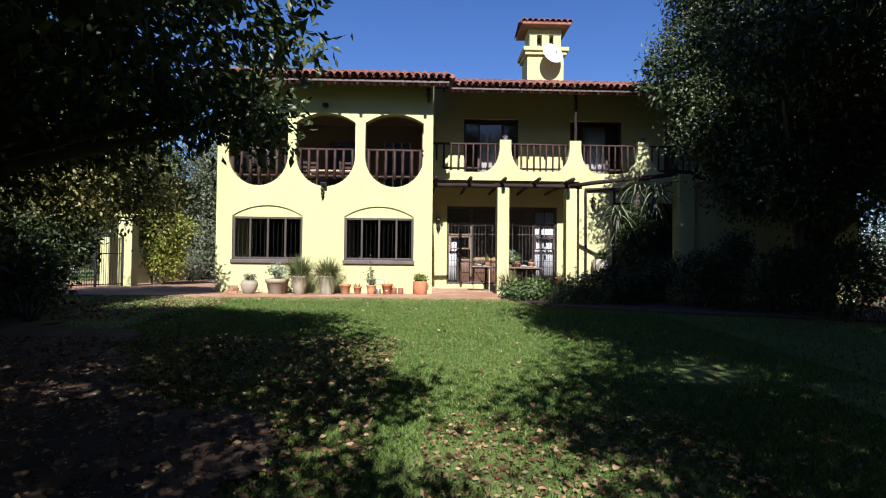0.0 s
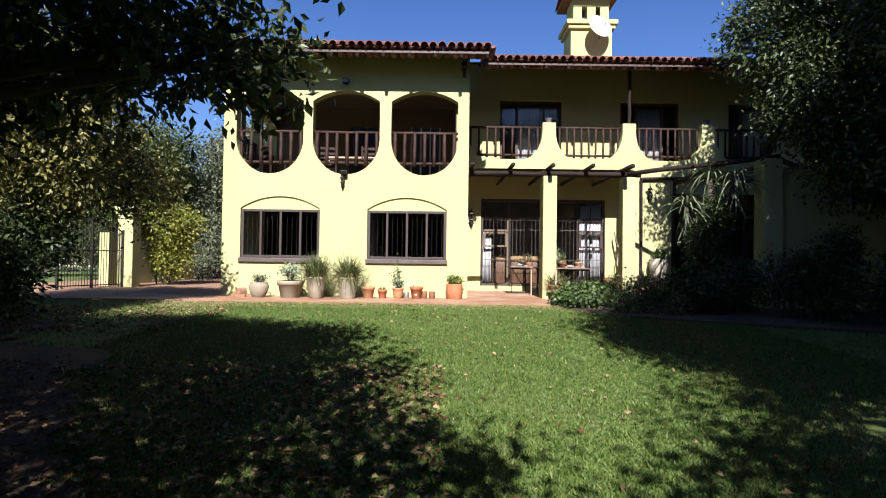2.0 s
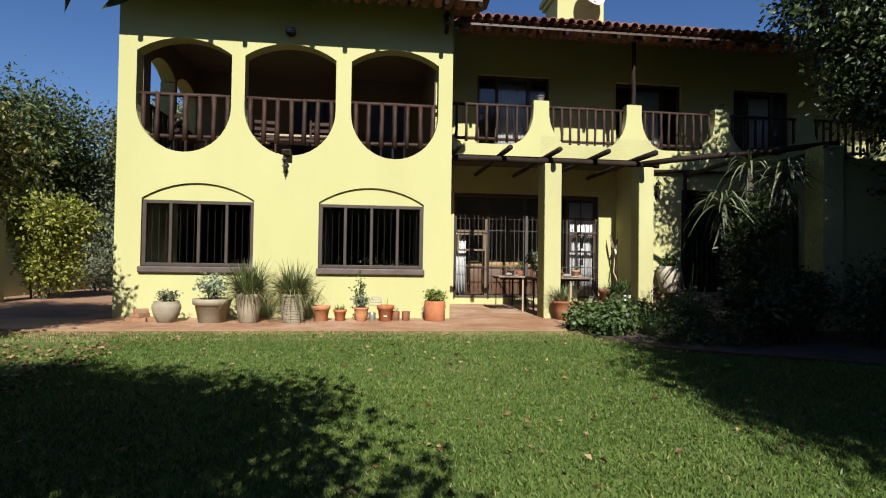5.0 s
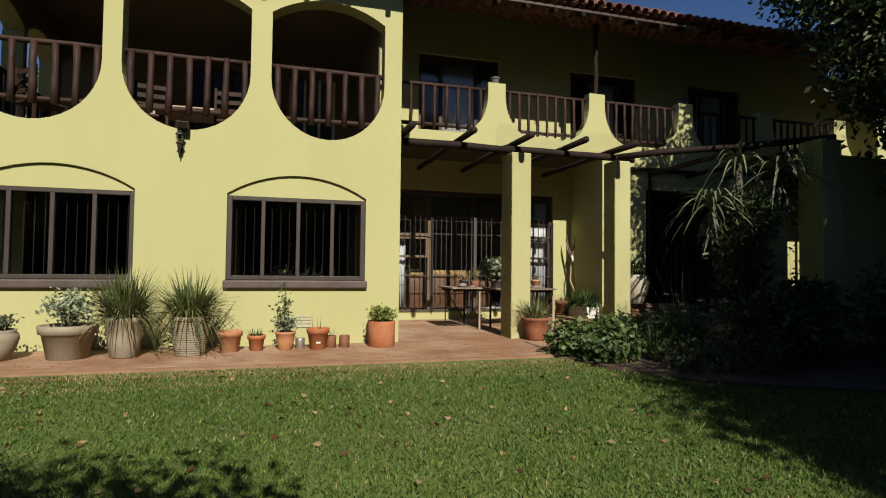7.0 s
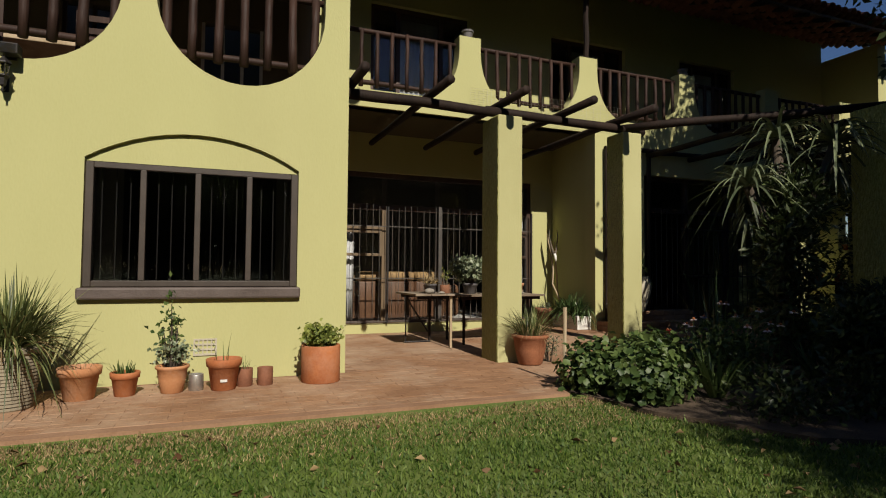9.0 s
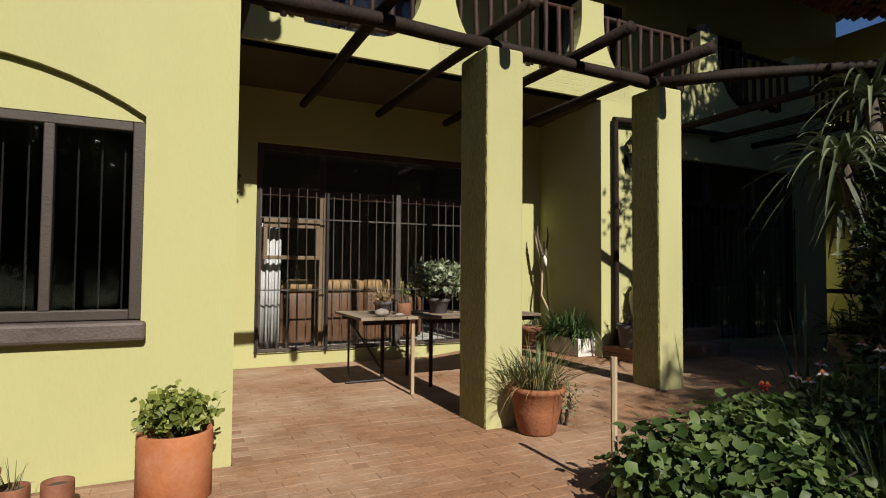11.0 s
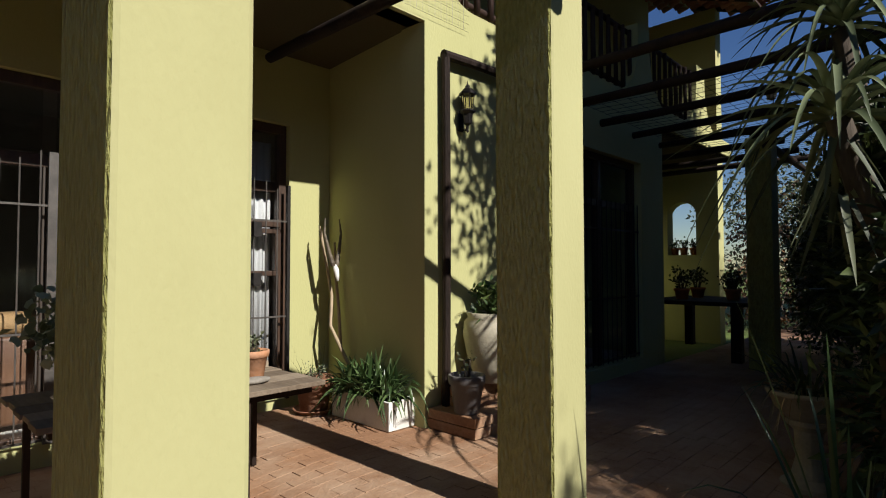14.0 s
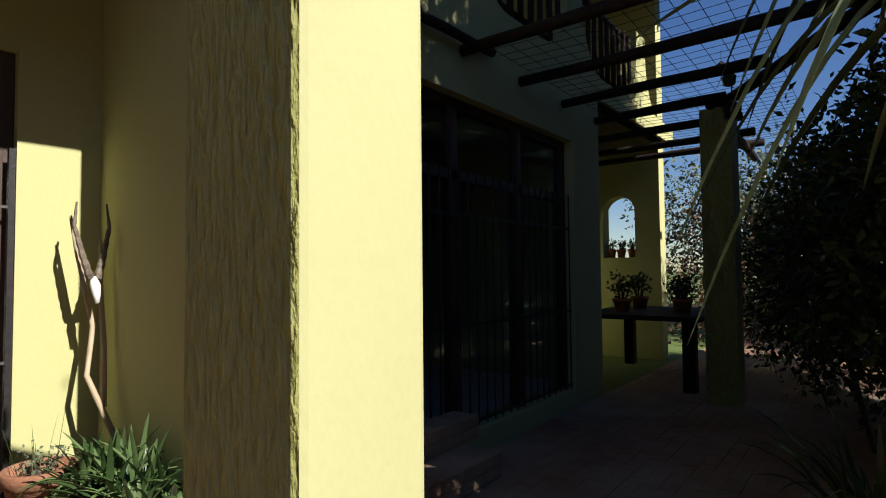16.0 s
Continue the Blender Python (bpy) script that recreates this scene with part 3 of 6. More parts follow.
def upper_window(hole):
    x0, x1, z0, z1 = hole[0][0], hole[1][0], hole[0][1], hole[2][1]
    w = part("balcony_door", box(x0, x1, BACK + 0.10, BACK + 0.18, z1 - 0.08, z1), DARKWOOD, house)
    fr = bmesh.new()
    for x in (x0 + 0.04, x0 + (x1 - x0) * 0.28, x0 + (x1 - x0) * 0.72, x1 - 0.04):
        box(x - 0.04, x + 0.04, BACK + 0.1, BACK + 0.18, z0, z1 - 0.08, 0.005, fr)
    part("frame", fr, DARKWOOD, w)
    part("pane", box(x0 + 0.08, x1 - 0.08, BACK + 0.135, BACK + 0.14, z0, z1 - 0.08), GLASS, w)
    part("curtain", wavy(x0 + (x1 - x0) * 0.28, x0 + (x1 - x0) * 0.72, BACK + 0.25, z0, z1 - 0.15, 9), CURTAIN, w, smooth=True)
    part("shell", box(x0 - 0.3, x1 + 0.3, BACK + 1.5, BACK + 1.6, z0, z1 + 0.3), ROOMWALL, w)
    for a in (x0 - 0.4, x1 + 0.3):
        part("side_wall", box(a, a + 0.1, BACK + 0.302, BACK + 1.6, z0, z1 + 0.3), ROOMWALL, w)
    part("room_ceiling", box(x0 - 0.4, x1 + 0.4, BACK + 0.302, BACK + 1.6, z1 + 0.302, z1 + 0.4), ROOMWALL, w)


def wavy(x0, x1, y, z0, z1, folds, depth=0.014):
    bm = bmesh.new()
    n = folds * 6
    top, bot = [], []
    for i in range(n + 1):
        x = x0 + (x1 - x0) * i / n
        d = depth * math.sin(2 * math.pi * folds * i / n)
        top.append(bm.verts.new((x, y + d * 0.7, z1)))
        bot.append(bm.verts.new((x + 0.01 * math.sin(i), y + d, z0)))
    for i in range(n):
        bm.faces.new((bot[i], bot[i + 1], top[i + 1], top[i]))
    bmesh.ops.recalc_face_normals(bm, faces=bm.faces)
    bmesh.ops.solidify(bm, geom=bm.faces, thickness=0.003)
    return bm


for h in (UP1, UP2, UP3):
    upper_window(h)

# wall with arched window that closes the covered walk
part("end_wall", panel(rect(18.45, 20.5, 0.4, 4.6), [arch_top(18.88, 19.46, 2.36, 3.25, 3.45)], 0.3, facing_x(13.4, 0.3)), PLASTER, house)
part("end_wall", box(10.1, 13.4, 20.2, 20.5, 0.4, 4.25), PLASTER, house)
part("end_wall", box(13.4, 13.7, 18.45, 20.5, 4.6, 7.3), PLASTER, house)

# ---- roofs ----


def roof(x0, x1, y_eave, z_eave, depth, pitch, seed):
    """Sloping roof with barrel tiles laid in columns, timber board and rafter tails below the eave."""
    dz = math.tan(radians(pitch))
    bm = bmesh.new()
    a = [(x0, y_eave + 0.10, z_eave - 0.11 + dz * 0.10), (x1, y_eave + 0.10, z_eave - 0.11 + dz * 0.10), (x1, y_eave + depth, z_eave - 0.11 + dz * depth), (x0, y_eave + depth, z_eave - 0.11 + dz * depth)]
    vs = [bm.verts.new(p) for p in a] + [bm.verts.new((p[0], p[1], p[2] - 0.05)) for p in a]
    for f in ((0, 1, 2, 3), (7, 6, 5, 4), (0, 4, 5, 1), (1, 5, 6, 2), (2, 6, 7, 3), (3, 7, 4, 0)):
        bm.faces.new([vs[i] for i in f])
    part("roof_deck", bm, DARKWOOD, house)
    k = 0
    x = x0 + 0.3
    while x < x1:
        part("rafter_tail", log((x, y_eave + 0.07, z_eave - 0.21 + dz * 0.07), (x, y_eave + 1.3, z_eave - 0.21 + dz * 1.3), 0.045, seed=seed + k, bend=0.004, n=3), LOG, house)
        x += 0.62
        k += 1


def barrel(length=0.42, r0=0.10, r1=0.085, seg=7):
    """One half-round clay tile along +y, thick-walled."""
    bm = bmesh.new()
    for y0, y1 in ((0, length),):
        rings = []
        for y, r in ((y0, r0), (y1, r1)):
            rings.append(([bm.verts.new((r * math.cos(math.pi * k / seg), y, r * math.sin(math.pi * k / seg))) for k in range(seg + 1)],
                          [bm.verts.new(((r - 0.016) * math.cos(math.pi * k / seg), y, (r - 0.016) * math.sin(math.pi * k / seg))) for k in range(seg + 1)]))
        (o0, i0), (o1, i1) = rings
        for k in range(seg):
            bm.faces.new((o0[k], o0[k + 1], o1[k + 1], o1[k]))
            bm.faces.new((i0[k + 1], i0[k], i1[k], i1[k + 1]))
            bm.faces.new((o0[k + 1], o0[k], i0[k], i0[k + 1]))
    return bm


roof(FX0 - 0.55, FX1 + 0.42, 15.20, 6.62, 3.8, 20, 100)
roof(FX1 + 0.05, WX1 + 0.3, 17.55, 7.20, 3.4, 20, 200)

# ---- chimney ----
chimney = part("chimney", box(3.72, 5.08, 20.5, 21.6, 7.4, 9.60), PLASTER, house)
ch = bmesh.new()
box(3.62, 5.18, 20.4, 21.7, 9.30, 9.43, 0.03, ch)
box(3.55, 5.25, 20.33, 21.77, 9.43, 9.59, 0.03, ch)
part("ledge", ch, PLASTER, chimney)
for x in (3.82, 4.28, 4.72):
    part("flue_pier", box(x, x + 0.28, 20.6, 21.5, 9.59, 10.115), PLASTER, chimney)
part("flue_top", box(3.8, 5.02, 20.58, 21.52, 10.12, 10.38), PLASTER, chimney)
part("flue_core", box(3.9, 4.9, 20.9, 21.3, 9.59, 10.12), GREYPLASTIC, chimney)
part("cap", box(3.5, 5.3, 20.25, 21.85, 10.38, 10.48, 0.02), TILE_REST, chimney)
chtile = barrel(0.85, 0.105, 0.09)
chm = bpy.data.meshes.new("chimney_tile")
chtile.to_mesh(chm)
chtile.free()
chm.materials.append(TILE)
for i in range(9):
    for s in (0, 1):
        o = new("chimney_tile", chm)
        o.parent = chimney
        o.matrix_basis = pose(3.55 + 0.2125 * i, 20.2 if s == 0 else 21.9, 10.47, 18, 0, 0) if s == 0 else pose(3.55 + 0.2125 * i, 21.9, 10.47, 18, 0, 180)

dish = thing("satellite_dish", "white satellite dish on a bracket at the chimney", "satellite dish", at=(4.55, 20.3, 9.2))
dbm = lathe([(0.0, 0.0), (0.18, 0.015), (0.32, 0.05), (0.42, 0.09), (0.42, 0.105), (0.32, 0.065), (0.18, 0.03), (0.0, 0.015)], 28)
bmesh.ops.transform(dbm, matrix=pose(0, -0.15, 0, 70, 0, 20), verts=dbm.verts)
part("reflector", dbm, WHITE, dish, smooth=True)
part("feed_arm", tube([(0, -0.15, -0.38), (0.1, -0.5, -0.1), (0.1, -0.52, 0.0)], [0.012, 0.012, 0.03], 6), GREYPLASTIC, dish)
part("mast", tube([(0, -0.1, 0), (0, 0.05, -0.05), (0, 0.22, -0.4)], [0.02, 0.02, 0.02], 8), TIN, dish)

# ---- porch columns and pergola ----
FLOOR = 0.638
RISE = 0.10


def floor_z(x, y=17.0):
    """The porch paving climbs gently towards the wing."""
    f = min(max((x - 2.9) / 1.2, 0.0), 1.0)
    g = min(max((y - 15.3) / 0.9, 0.0), 1.0)
    return FLOOR + RISE * f * f * (3 - 2 * f) * g * g * (3 - 2 * g)


def column(x0, x1, y0, y1, z1, label):
    bm = box(x0, x1, y0, y1, FLOOR - 0.1, z1, 0.02)
    ob = part("column", bm, COLUMN_SIDE_SHADE)
    # Sides keep the shade-tinted coarse stucco; front and back take the smooth one.
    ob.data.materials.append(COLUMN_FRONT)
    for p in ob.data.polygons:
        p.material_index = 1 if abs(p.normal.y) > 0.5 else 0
    return tagged(ob, label, "column", "porch columns")


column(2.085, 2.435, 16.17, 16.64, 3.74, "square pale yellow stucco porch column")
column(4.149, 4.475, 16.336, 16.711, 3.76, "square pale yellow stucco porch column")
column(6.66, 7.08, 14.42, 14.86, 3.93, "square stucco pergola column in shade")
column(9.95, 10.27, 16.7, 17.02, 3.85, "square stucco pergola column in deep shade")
pergola = thing("pergola", "dark log pergola of round beams and rafters", "pergola")
part("beam", log((0.0, 16.27, 3.79), (2.3, 16.35, 3.80), 0.065, 0.06, seed=1), LOG, pergola, smooth=True)
part("beam", log((2.0, 16.36, 3.82), (4.66, 16.53, 3.83), 0.065, 0.06, seed=2), LOG, pergola, smooth=True)
part("beam", log((4.2, 16.56, 3.84), (7.1, 14.55, 4.0), 0.06, 0.055, seed=4), LOG, pergola, smooth=True)
part("beam", log((7.0, 14.6, 3.95), (10.12, 16.88, 3.88), 0.06, 0.055, seed=5), LOG, pergola, smooth=True)
part("beam", log((9.95, 16.9, 3.88), (13.5, 17.0, 3.88), 0.06, 0.055, seed=6), LOG, pergola, smooth=True)
for i, x in enumerate((0.2, 1.19, 2.17, 3.15, 4.12, 6.2, 7.2, 8.15, 9.06, 9.95, 10.9, 11.8, 12.6)):
    y0 = 15.75 if x < 4.5 else (14.7 + max(0.0, x - 7.0) * 0.75 if x < 9.9 else 16.75)
    y0 = 15.2 if x == 6.2 else y0
    y1 = 19.2 if x < 4.5 else (18.18 if x < 10 else 20.1)
    part("rafter", log((x + (0.08 if x < 4.5 else 0.0), y0, 3.94), (x + 0.02, y1, 3.93), 0.055, 0.048, seed=60 + i, bend=0.012), LOG, pergola, smooth=True)


# ---- porch: barred doors and the room behind ----
doors = thing("sliding_doors", "dark wooden glazed sliding doors behind black security bars", "door")
D0, D1, DZ0, DZ1 = 0.76, 4.70, 0.80, 3.55
fr = bmesh.new()
box(D0, D1, BACK + 0.06, BACK + 0.16, DZ1 - 0.09, DZ1, 0.006, fr)
box(D0, D1, BACK + 0.06, BACK + 0.16, DZ0, DZ0 + 0.05, 0.006, fr)
for x in (D0, D1 - 0.08):
    box(x, x + 0.08, BACK + 0.06, BACK + 0.16, DZ0 + 0.05, DZ1 - 0.09, 0.006, fr)
part("frame", fr, DARKWOOD, doors)
part("transom", box(D0 + 0.08, D1 - 0.08, BACK + 0.125, BACK + 0.20, 2.87, 2.97, 0.006), DARKWOOD, doors)
for x in (1.64, 2.69, 3.85):
    part("stile", box(x - 0.045, x + 0.045, BACK + 0.05, BACK + 0.15, DZ0 + 0.05, 2.86, 0.006), TANWOOD if x == 1.64 else (FRAME if x == 2.69 else DARKWOOD), doors)
for x0, x1 in ((0.86, 1.595), (3.90, 4.62)):
    leaf = part("casement", box(x0, x1, BACK + 0.03, BACK + 0.10, 2.50, 2.56, 0.006), TANWOOD if x0 < 2 else DARKWOOD, doors)
    for z in (2.44, 2.02):
        part("rail", box(x0, x1, BACK + 0.03, BACK + 0.10, z, z + 0.05, 0.006), TANWOOD if x0 < 2 else DARKWOOD, leaf)
    for x in (x0, x1 - 0.05):
        part("side", box(x, x + 0.05, BACK + 0.03, BACK + 0.10, 2.07, 2.44, 0.006), TANWOOD if x0 < 2 else DARKWOOD, leaf)
for a, b in ((0.84, 1.595), (1.685, 2.645), (2.735, 3.805), (3.895, 4.62)):
    part("pane", box(a, b, BACK + 0.105, BACK + 0.111, DZ0 + 0.05, 2.86), GLASS, doors)
    part("fanlight_pane", box(a, b, BACK + 0.105, BACK + 0.111, 2.98, DZ1 - 0.09), GLASS, doors)
grille = thing("security_gate", "black iron security bars across the porch doors", "security gate")
rng = random.Random(5)
n = 32
for k in range(n + 1):
    x = 0.80 + (4.66 - 0.80) * k / n
    top = 2.93 + rng.uniform(-0.05, 0.04)
    part("bar", tube([(x, BACK - 0.05, 0.83), (x + rng.uniform(-.004, .004), BACK - 0.05, top)], [0.0062, 0.0062], 6), BAR, grille)
for z in (0.84, 1.62, 2.56):
    part("cross_bar", box(0.78, 4.68, BACK - 0.058, BACK - 0.042, z - 0.008, z + 0.008), BAR, grille)
for x in (0.78, 1.68, 2.69, 3.86, 4.66):
    part("gate_post", box(x - (0.03 if x == 2.69 else 0.016), x + (0.03 if x == 2.69 else 0.016), BACK - 0.07, BACK - 0.03, 0.81, 2.92 if x != 2.69 else 2.96), BAR if x == 2.69 else IRON, grille)
part("lock_box", box(4.28, 4.36, BACK - 0.085, BACK - 0.03, 2.40, 2.54), IRON, grille)
part("lock_box", box(4.28, 4.36, BACK - 0.085, BACK - 0.03, 1.93, 2.05), IRON, grille)
# the room behind the doors
part("porch_room_floor", box(FX1 + 0.3, 5.15, BACK + 0.252, 24.0, 0.66, 0.80), ROOMFLOOR, house)
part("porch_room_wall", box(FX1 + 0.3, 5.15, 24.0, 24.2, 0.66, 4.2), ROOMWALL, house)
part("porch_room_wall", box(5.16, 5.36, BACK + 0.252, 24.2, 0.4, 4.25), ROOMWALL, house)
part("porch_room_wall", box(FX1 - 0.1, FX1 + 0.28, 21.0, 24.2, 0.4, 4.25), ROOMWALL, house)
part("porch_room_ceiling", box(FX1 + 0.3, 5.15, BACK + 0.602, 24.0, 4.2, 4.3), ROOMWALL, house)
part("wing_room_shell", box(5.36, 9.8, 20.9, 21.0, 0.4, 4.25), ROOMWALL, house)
part("wing_room_floor", box(5.36, 9.8, BY + 0.302, 20.9, 0.5, 0.82), ROOMFLOOR, house)
for x0, x1, z1 in ((0.80, 1.12, 2.50), (3.95, 4.27, 3.38), (4.30, 4.62, 3.38)):
    c = thing("curtain", "white pleated curtain hanging behind the glass", "curtain", "porch curtains")
    part("cloth", wavy(x0, x1, BACK + 0.235, 0.82, z1, 4, 0.02), CURTAIN, c, smooth=True)
sofa = thing("sofa", "brown leather sofa with tan back cushions behind the glass", "sofa", at=(2.0, 20.75, 0.80))
part("base", box(-0.85, 0.95, -0.35, 0.45, 0.05, 0.42, 0.04), LEATHER, sofa)
for k in range(3):
    part("back", box(-0.84 + 0.62 * k, -0.225 + 0.62 * k, -0.45, -0.20, 0.05, 0.76, 0.035), LEATHER, sofa, smooth=True)
for k in range(3):
    part("cushion", box(-0.84 + 0.62 * k, -0.225 + 0.62 * k, -0.49, -0.12, 0.765, 0.94, 0.07), TANCLOTH, sofa, smooth=True)
for x in (-1.16, 1.03):
    part("arm", box(x, x + 0.31, -0.46, 0.45, 0.05, 0.70, 0.09), LEATHER, sofa)

# barred door of the wing
wd = thing("barred_door", "wide dark glazed door behind black bars in deep shade", "door")
for x in (6.15, 7.22, 8.28, 9.27):
    part("stile", box(x, x + 0.08, BY + 0.1, BY + 0.2, 0.84, 3.58, 0.006), DARKWOOD, wd)
part("head", box(6.23, 9.27, BY + 0.1, BY + 0.2, 3.5, 3.58), DARKWOOD, wd)
part("transom", box(6.23, 9.27, BY + 0.1, BY + 0.2, 2.9, 2.98), DARKWOOD, wd)
part("pane", box(6.23, 9.27, BY + 0.15, BY + 0.156, 0.84, 3.5), GLASS, wd)
for k in range(25):
    x = 6.2 + 3.1 * k / 24
    part("bar", tube([(x, BY + 0.04, 0.86), (x, BY + 0.04, 2.98)], [0.008, 0.008], 6), IRON, wd)
for z in (0.9, 1.7, 2.6):
    part("cross_bar", box(6.17, 9.33, BY + 0.035, BY + 0.05, z - 0.012, z + 0.012), IRON, wd)

# pole frames fixed to the wing wall
for x0, x1, z in ((5.25, 6.6, 3.98), (6.2, 7.6, 3.98)):
    pf = thing("pole_frame", "dark timber pole frame against the wing wall", "frame", "pole frames")
    part("upright", log((x0, BY - 0.07, 0.85), (x0, BY - 0.07, z), 0.04, seed=int(x0 * 10), bend=0.006), LOG, pf)
    part("crosspiece", log((x0 - 0.03, BY - 0.07, z), (x1, BY - 0.07, z + 0.04), 0.042, seed=int(x0 * 11), bend=0.006), LOG, pf)

# ---- lanterns ----


def lantern(at, label, s=1.0):
    """Hexagonal wall lantern standing on a scrolled bracket; back plate on the wall behind, at +y."""
    t = thing("wall_lantern", label, "lantern", "wall lanterns", at=at)
    part("plate", box(-0.05 * s, 0.05 * s, 0.10 * s, 0.125 * s, -0.24 * s, 0.0, 0.01), IRON, t)
    part("bracket", tube([(0, 0.1 * s, -0.2 * s), (0, 0.03 * s, -0.24 * s), (0, -0.02 * s, -0.16 * s), (0, 0, -0.06 * s), (0, 0, 0)], [0.012 * s] * 5, 8), IRON, t, smooth=True)
    part("finial", lathe([(0.0, -0.27 * s), (0.014 * s, -0.26 * s), (0.014 * s, -0.19 * s), (0.045 * s, -0.165 * s), (0.06 * s, -0.06 * s), (0.095 * s, -0.03 * s), (0.09 * s, -0.015 * s), (0.02 * s, 0.0)], 6), IRON, t)
    part("glass", lathe([(0.055 * s, 0.0), (0.078 * s, 0.17 * s), (0.07 * s, 0.172 * s)], 6), LAMPGLASS, t)
    for k in range(6):
        a = 2 * math.pi * k / 6
        part("cage_bar", tube([(0.058 * s * math.cos(a), 0.058 * s * math.sin(a), 0), (0.08 * s * math.cos(a), 0.08 * s * math.sin(a), 0.17 * s)], [0.006 * s] * 2, 5), IRON, t)
    part("cap", lathe([(0.105 * s, 0.165 * s), (0.10 * s, 0.185 * s), (0.05 * s, 0.235 * s), (0.03 * s, 0.25 * s), (0.03 * s, 0.265 * s), (0.008 * s, 0.29 * s), (0.002, 0.33 * s)], 6), IRON, t)
    return t


lantern((0.45, BACK - 0.125, 2.88), "black iron wall lantern on the porch wall", 1.0)
lantern((5.50, BY - 0.105, 3.54), "black iron wall lantern beside the wing door", 0.8)
lantern((-2.97, FY - 0.12, 3.50), "black iron wall lantern below the middle arch", 0.6)
lantern((0.05, FY - 0.12, 6.38), "black iron wall lantern high at the wall corner", 0.8)
for x, z, lab in ((-2.92, 6.02, "small black spotlight under the eave"), (-2.94, 3.72, "small black floodlight on the arch edge")):
    sp = thing("spotlight", lab, "spotlight", "spotlights", at=(x, FY, z))
    part("mount", box(-0.04, 0.04, -0.03, 0.0, -0.05, 0.05, 0.006), IRON, sp)
    part("head", box(-0.085, 0.085, -0.17, -0.03, -0.035, 0.065, 0.012), IRON, sp)
    part("lens", box(-0.07, 0.07, -0.176, -0.171, -0.02, 0.05), LAMPGLASS, sp)
vent = thing("air_brick", "pale perforated air brick in the plaster", "vent", at=(-1.24, FY, 0.97))
vf = panel(rect(-0.11, 0.11, -0.085, 0.085), [rect(-0.095 + 0.04 * i, -0.068 + 0.04 * i, -0.065 + 0.05 * j, -0.032 + 0.05 * j) for i in range(5) for j in range(3)], 0.012, facing_y(-0.014, 0.012))
part("grille", vf, CREAMPOT, vent)

# ---- loggia furniture ----
lt = thing("table", "pale wooden table standing in the loggia", "table", at=(-2.9, 18.0, 3.66))
part("top", box(-0.85, 0.85, -0.45, 0.45, 0.70, 0.75, 0.01), POLEWOOD, lt)
for x in (-0.75, 0.75):
    for y in (-0.36, 0.36):
        part("leg", box(x - 0.035, x + 0.035, y - 0.035, y + 0.035, 0, 0.70, 0.005), POLEWOOD, lt)


def loggia_chair(at, turn):
    c = thing("chair", "brown wooden slatted chair in the loggia", "chair", "loggia chairs", at=at)
    c.rotation_euler = (0, 0, radians(turn))
    part("seat", box(-0.24, 0.24, -0.24, 0.24, 0.42, 0.46, 0.01), RAIL, c)
    for x in (-0.22, 0.22):
        part("back_post", box(x - 0.02, x + 0.02, 0.2, 0.24, 0, 0.95, 0.004), RAIL, c)
        part("leg", box(x - 0.02, x + 0.02, -0.24, -0.2, 0, 0.42, 0.004), RAIL, c)
    for z in (0.56, 0.7, 0.84):
        part("slat", box(-0.2, 0.2, 0.21, 0.23, z, z + 0.07, 0.004), RAIL, c)


for at, turn in (((-3.6, 17.3, 3.66), 190), ((-2.4, 17.3, 3.66), 175), ((-1.8, 18.2, 3.66), 270), ((-4.3, 18.2, 3.66), 80), ((-5.0, 17.0, 3.66), 140)):
    loggia_chair(at, turn)
for x0, x1 in ((-3.4, -2.2), (-1.5, -0.55)):
    lw = thing("loggia_window", "dark framed glazed loggia door", "window", "loggia windows")
    for k in range(4):
        x = x0 + (x1 - x0 - 0.05) * k / 3
        part("stile", box(x, x + 0.05, 19.65, 19.72, 3.70, 5.75), WHITE if x0 > -2 else DARKWOOD, lw)
    part("pane", box(x0, x1, 19.68, 19.685, 3.72, 5.72), GLASS, lw)
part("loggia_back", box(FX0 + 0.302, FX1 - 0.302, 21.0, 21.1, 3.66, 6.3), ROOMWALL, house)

# ---- tables on the porch ----


def plank_table(name, label, x0, x1, y0, y1, ztop, boards, along_x, legmat, legs):
    t = thing(name, label, "table", "porch tables")
    for k in range(boards):
        g = 0.0015
        if along_x:
            w = (y1 - y0) / boards
            bm = box(x0 + 0.01 * (k % 2), x1 - 0.012 * ((k + 1) % 2), y0 + w * k + g, y0 + w * (k + 1) - g, ztop - 0.03, ztop - 0.002 * (k % 3), 0.004)
        else:
            w = (x1 - x0) / boards
            bm = box(x0 + w * k + g, x0 + w * (k + 1) - g, y0 + 0.01 * (k % 2), y1, ztop - 0.03, ztop - 0.002 * (k % 3), 0.004)
        part("board", bm, OLDWOOD, t)
    part("batten", box(x0 + 0.06, x1 - 0.06, y0 + 0.08, y0 + 0.13, ztop - 0.08, ztop - 0.031), LOG, t)
    part("batten", box(x0 + 0.06, x1 - 0.06, y1 - 0.13, y1 - 0.08, ztop - 0.08, ztop - 0.031), LOG, t)
    for (x, y, m) in legs:
        part("leg", box(x - 0.017, x + 0.017, y - 0.017, y + 0.017, floor_z(x), ztop - 0.031, 0.004), m, t)
    return t


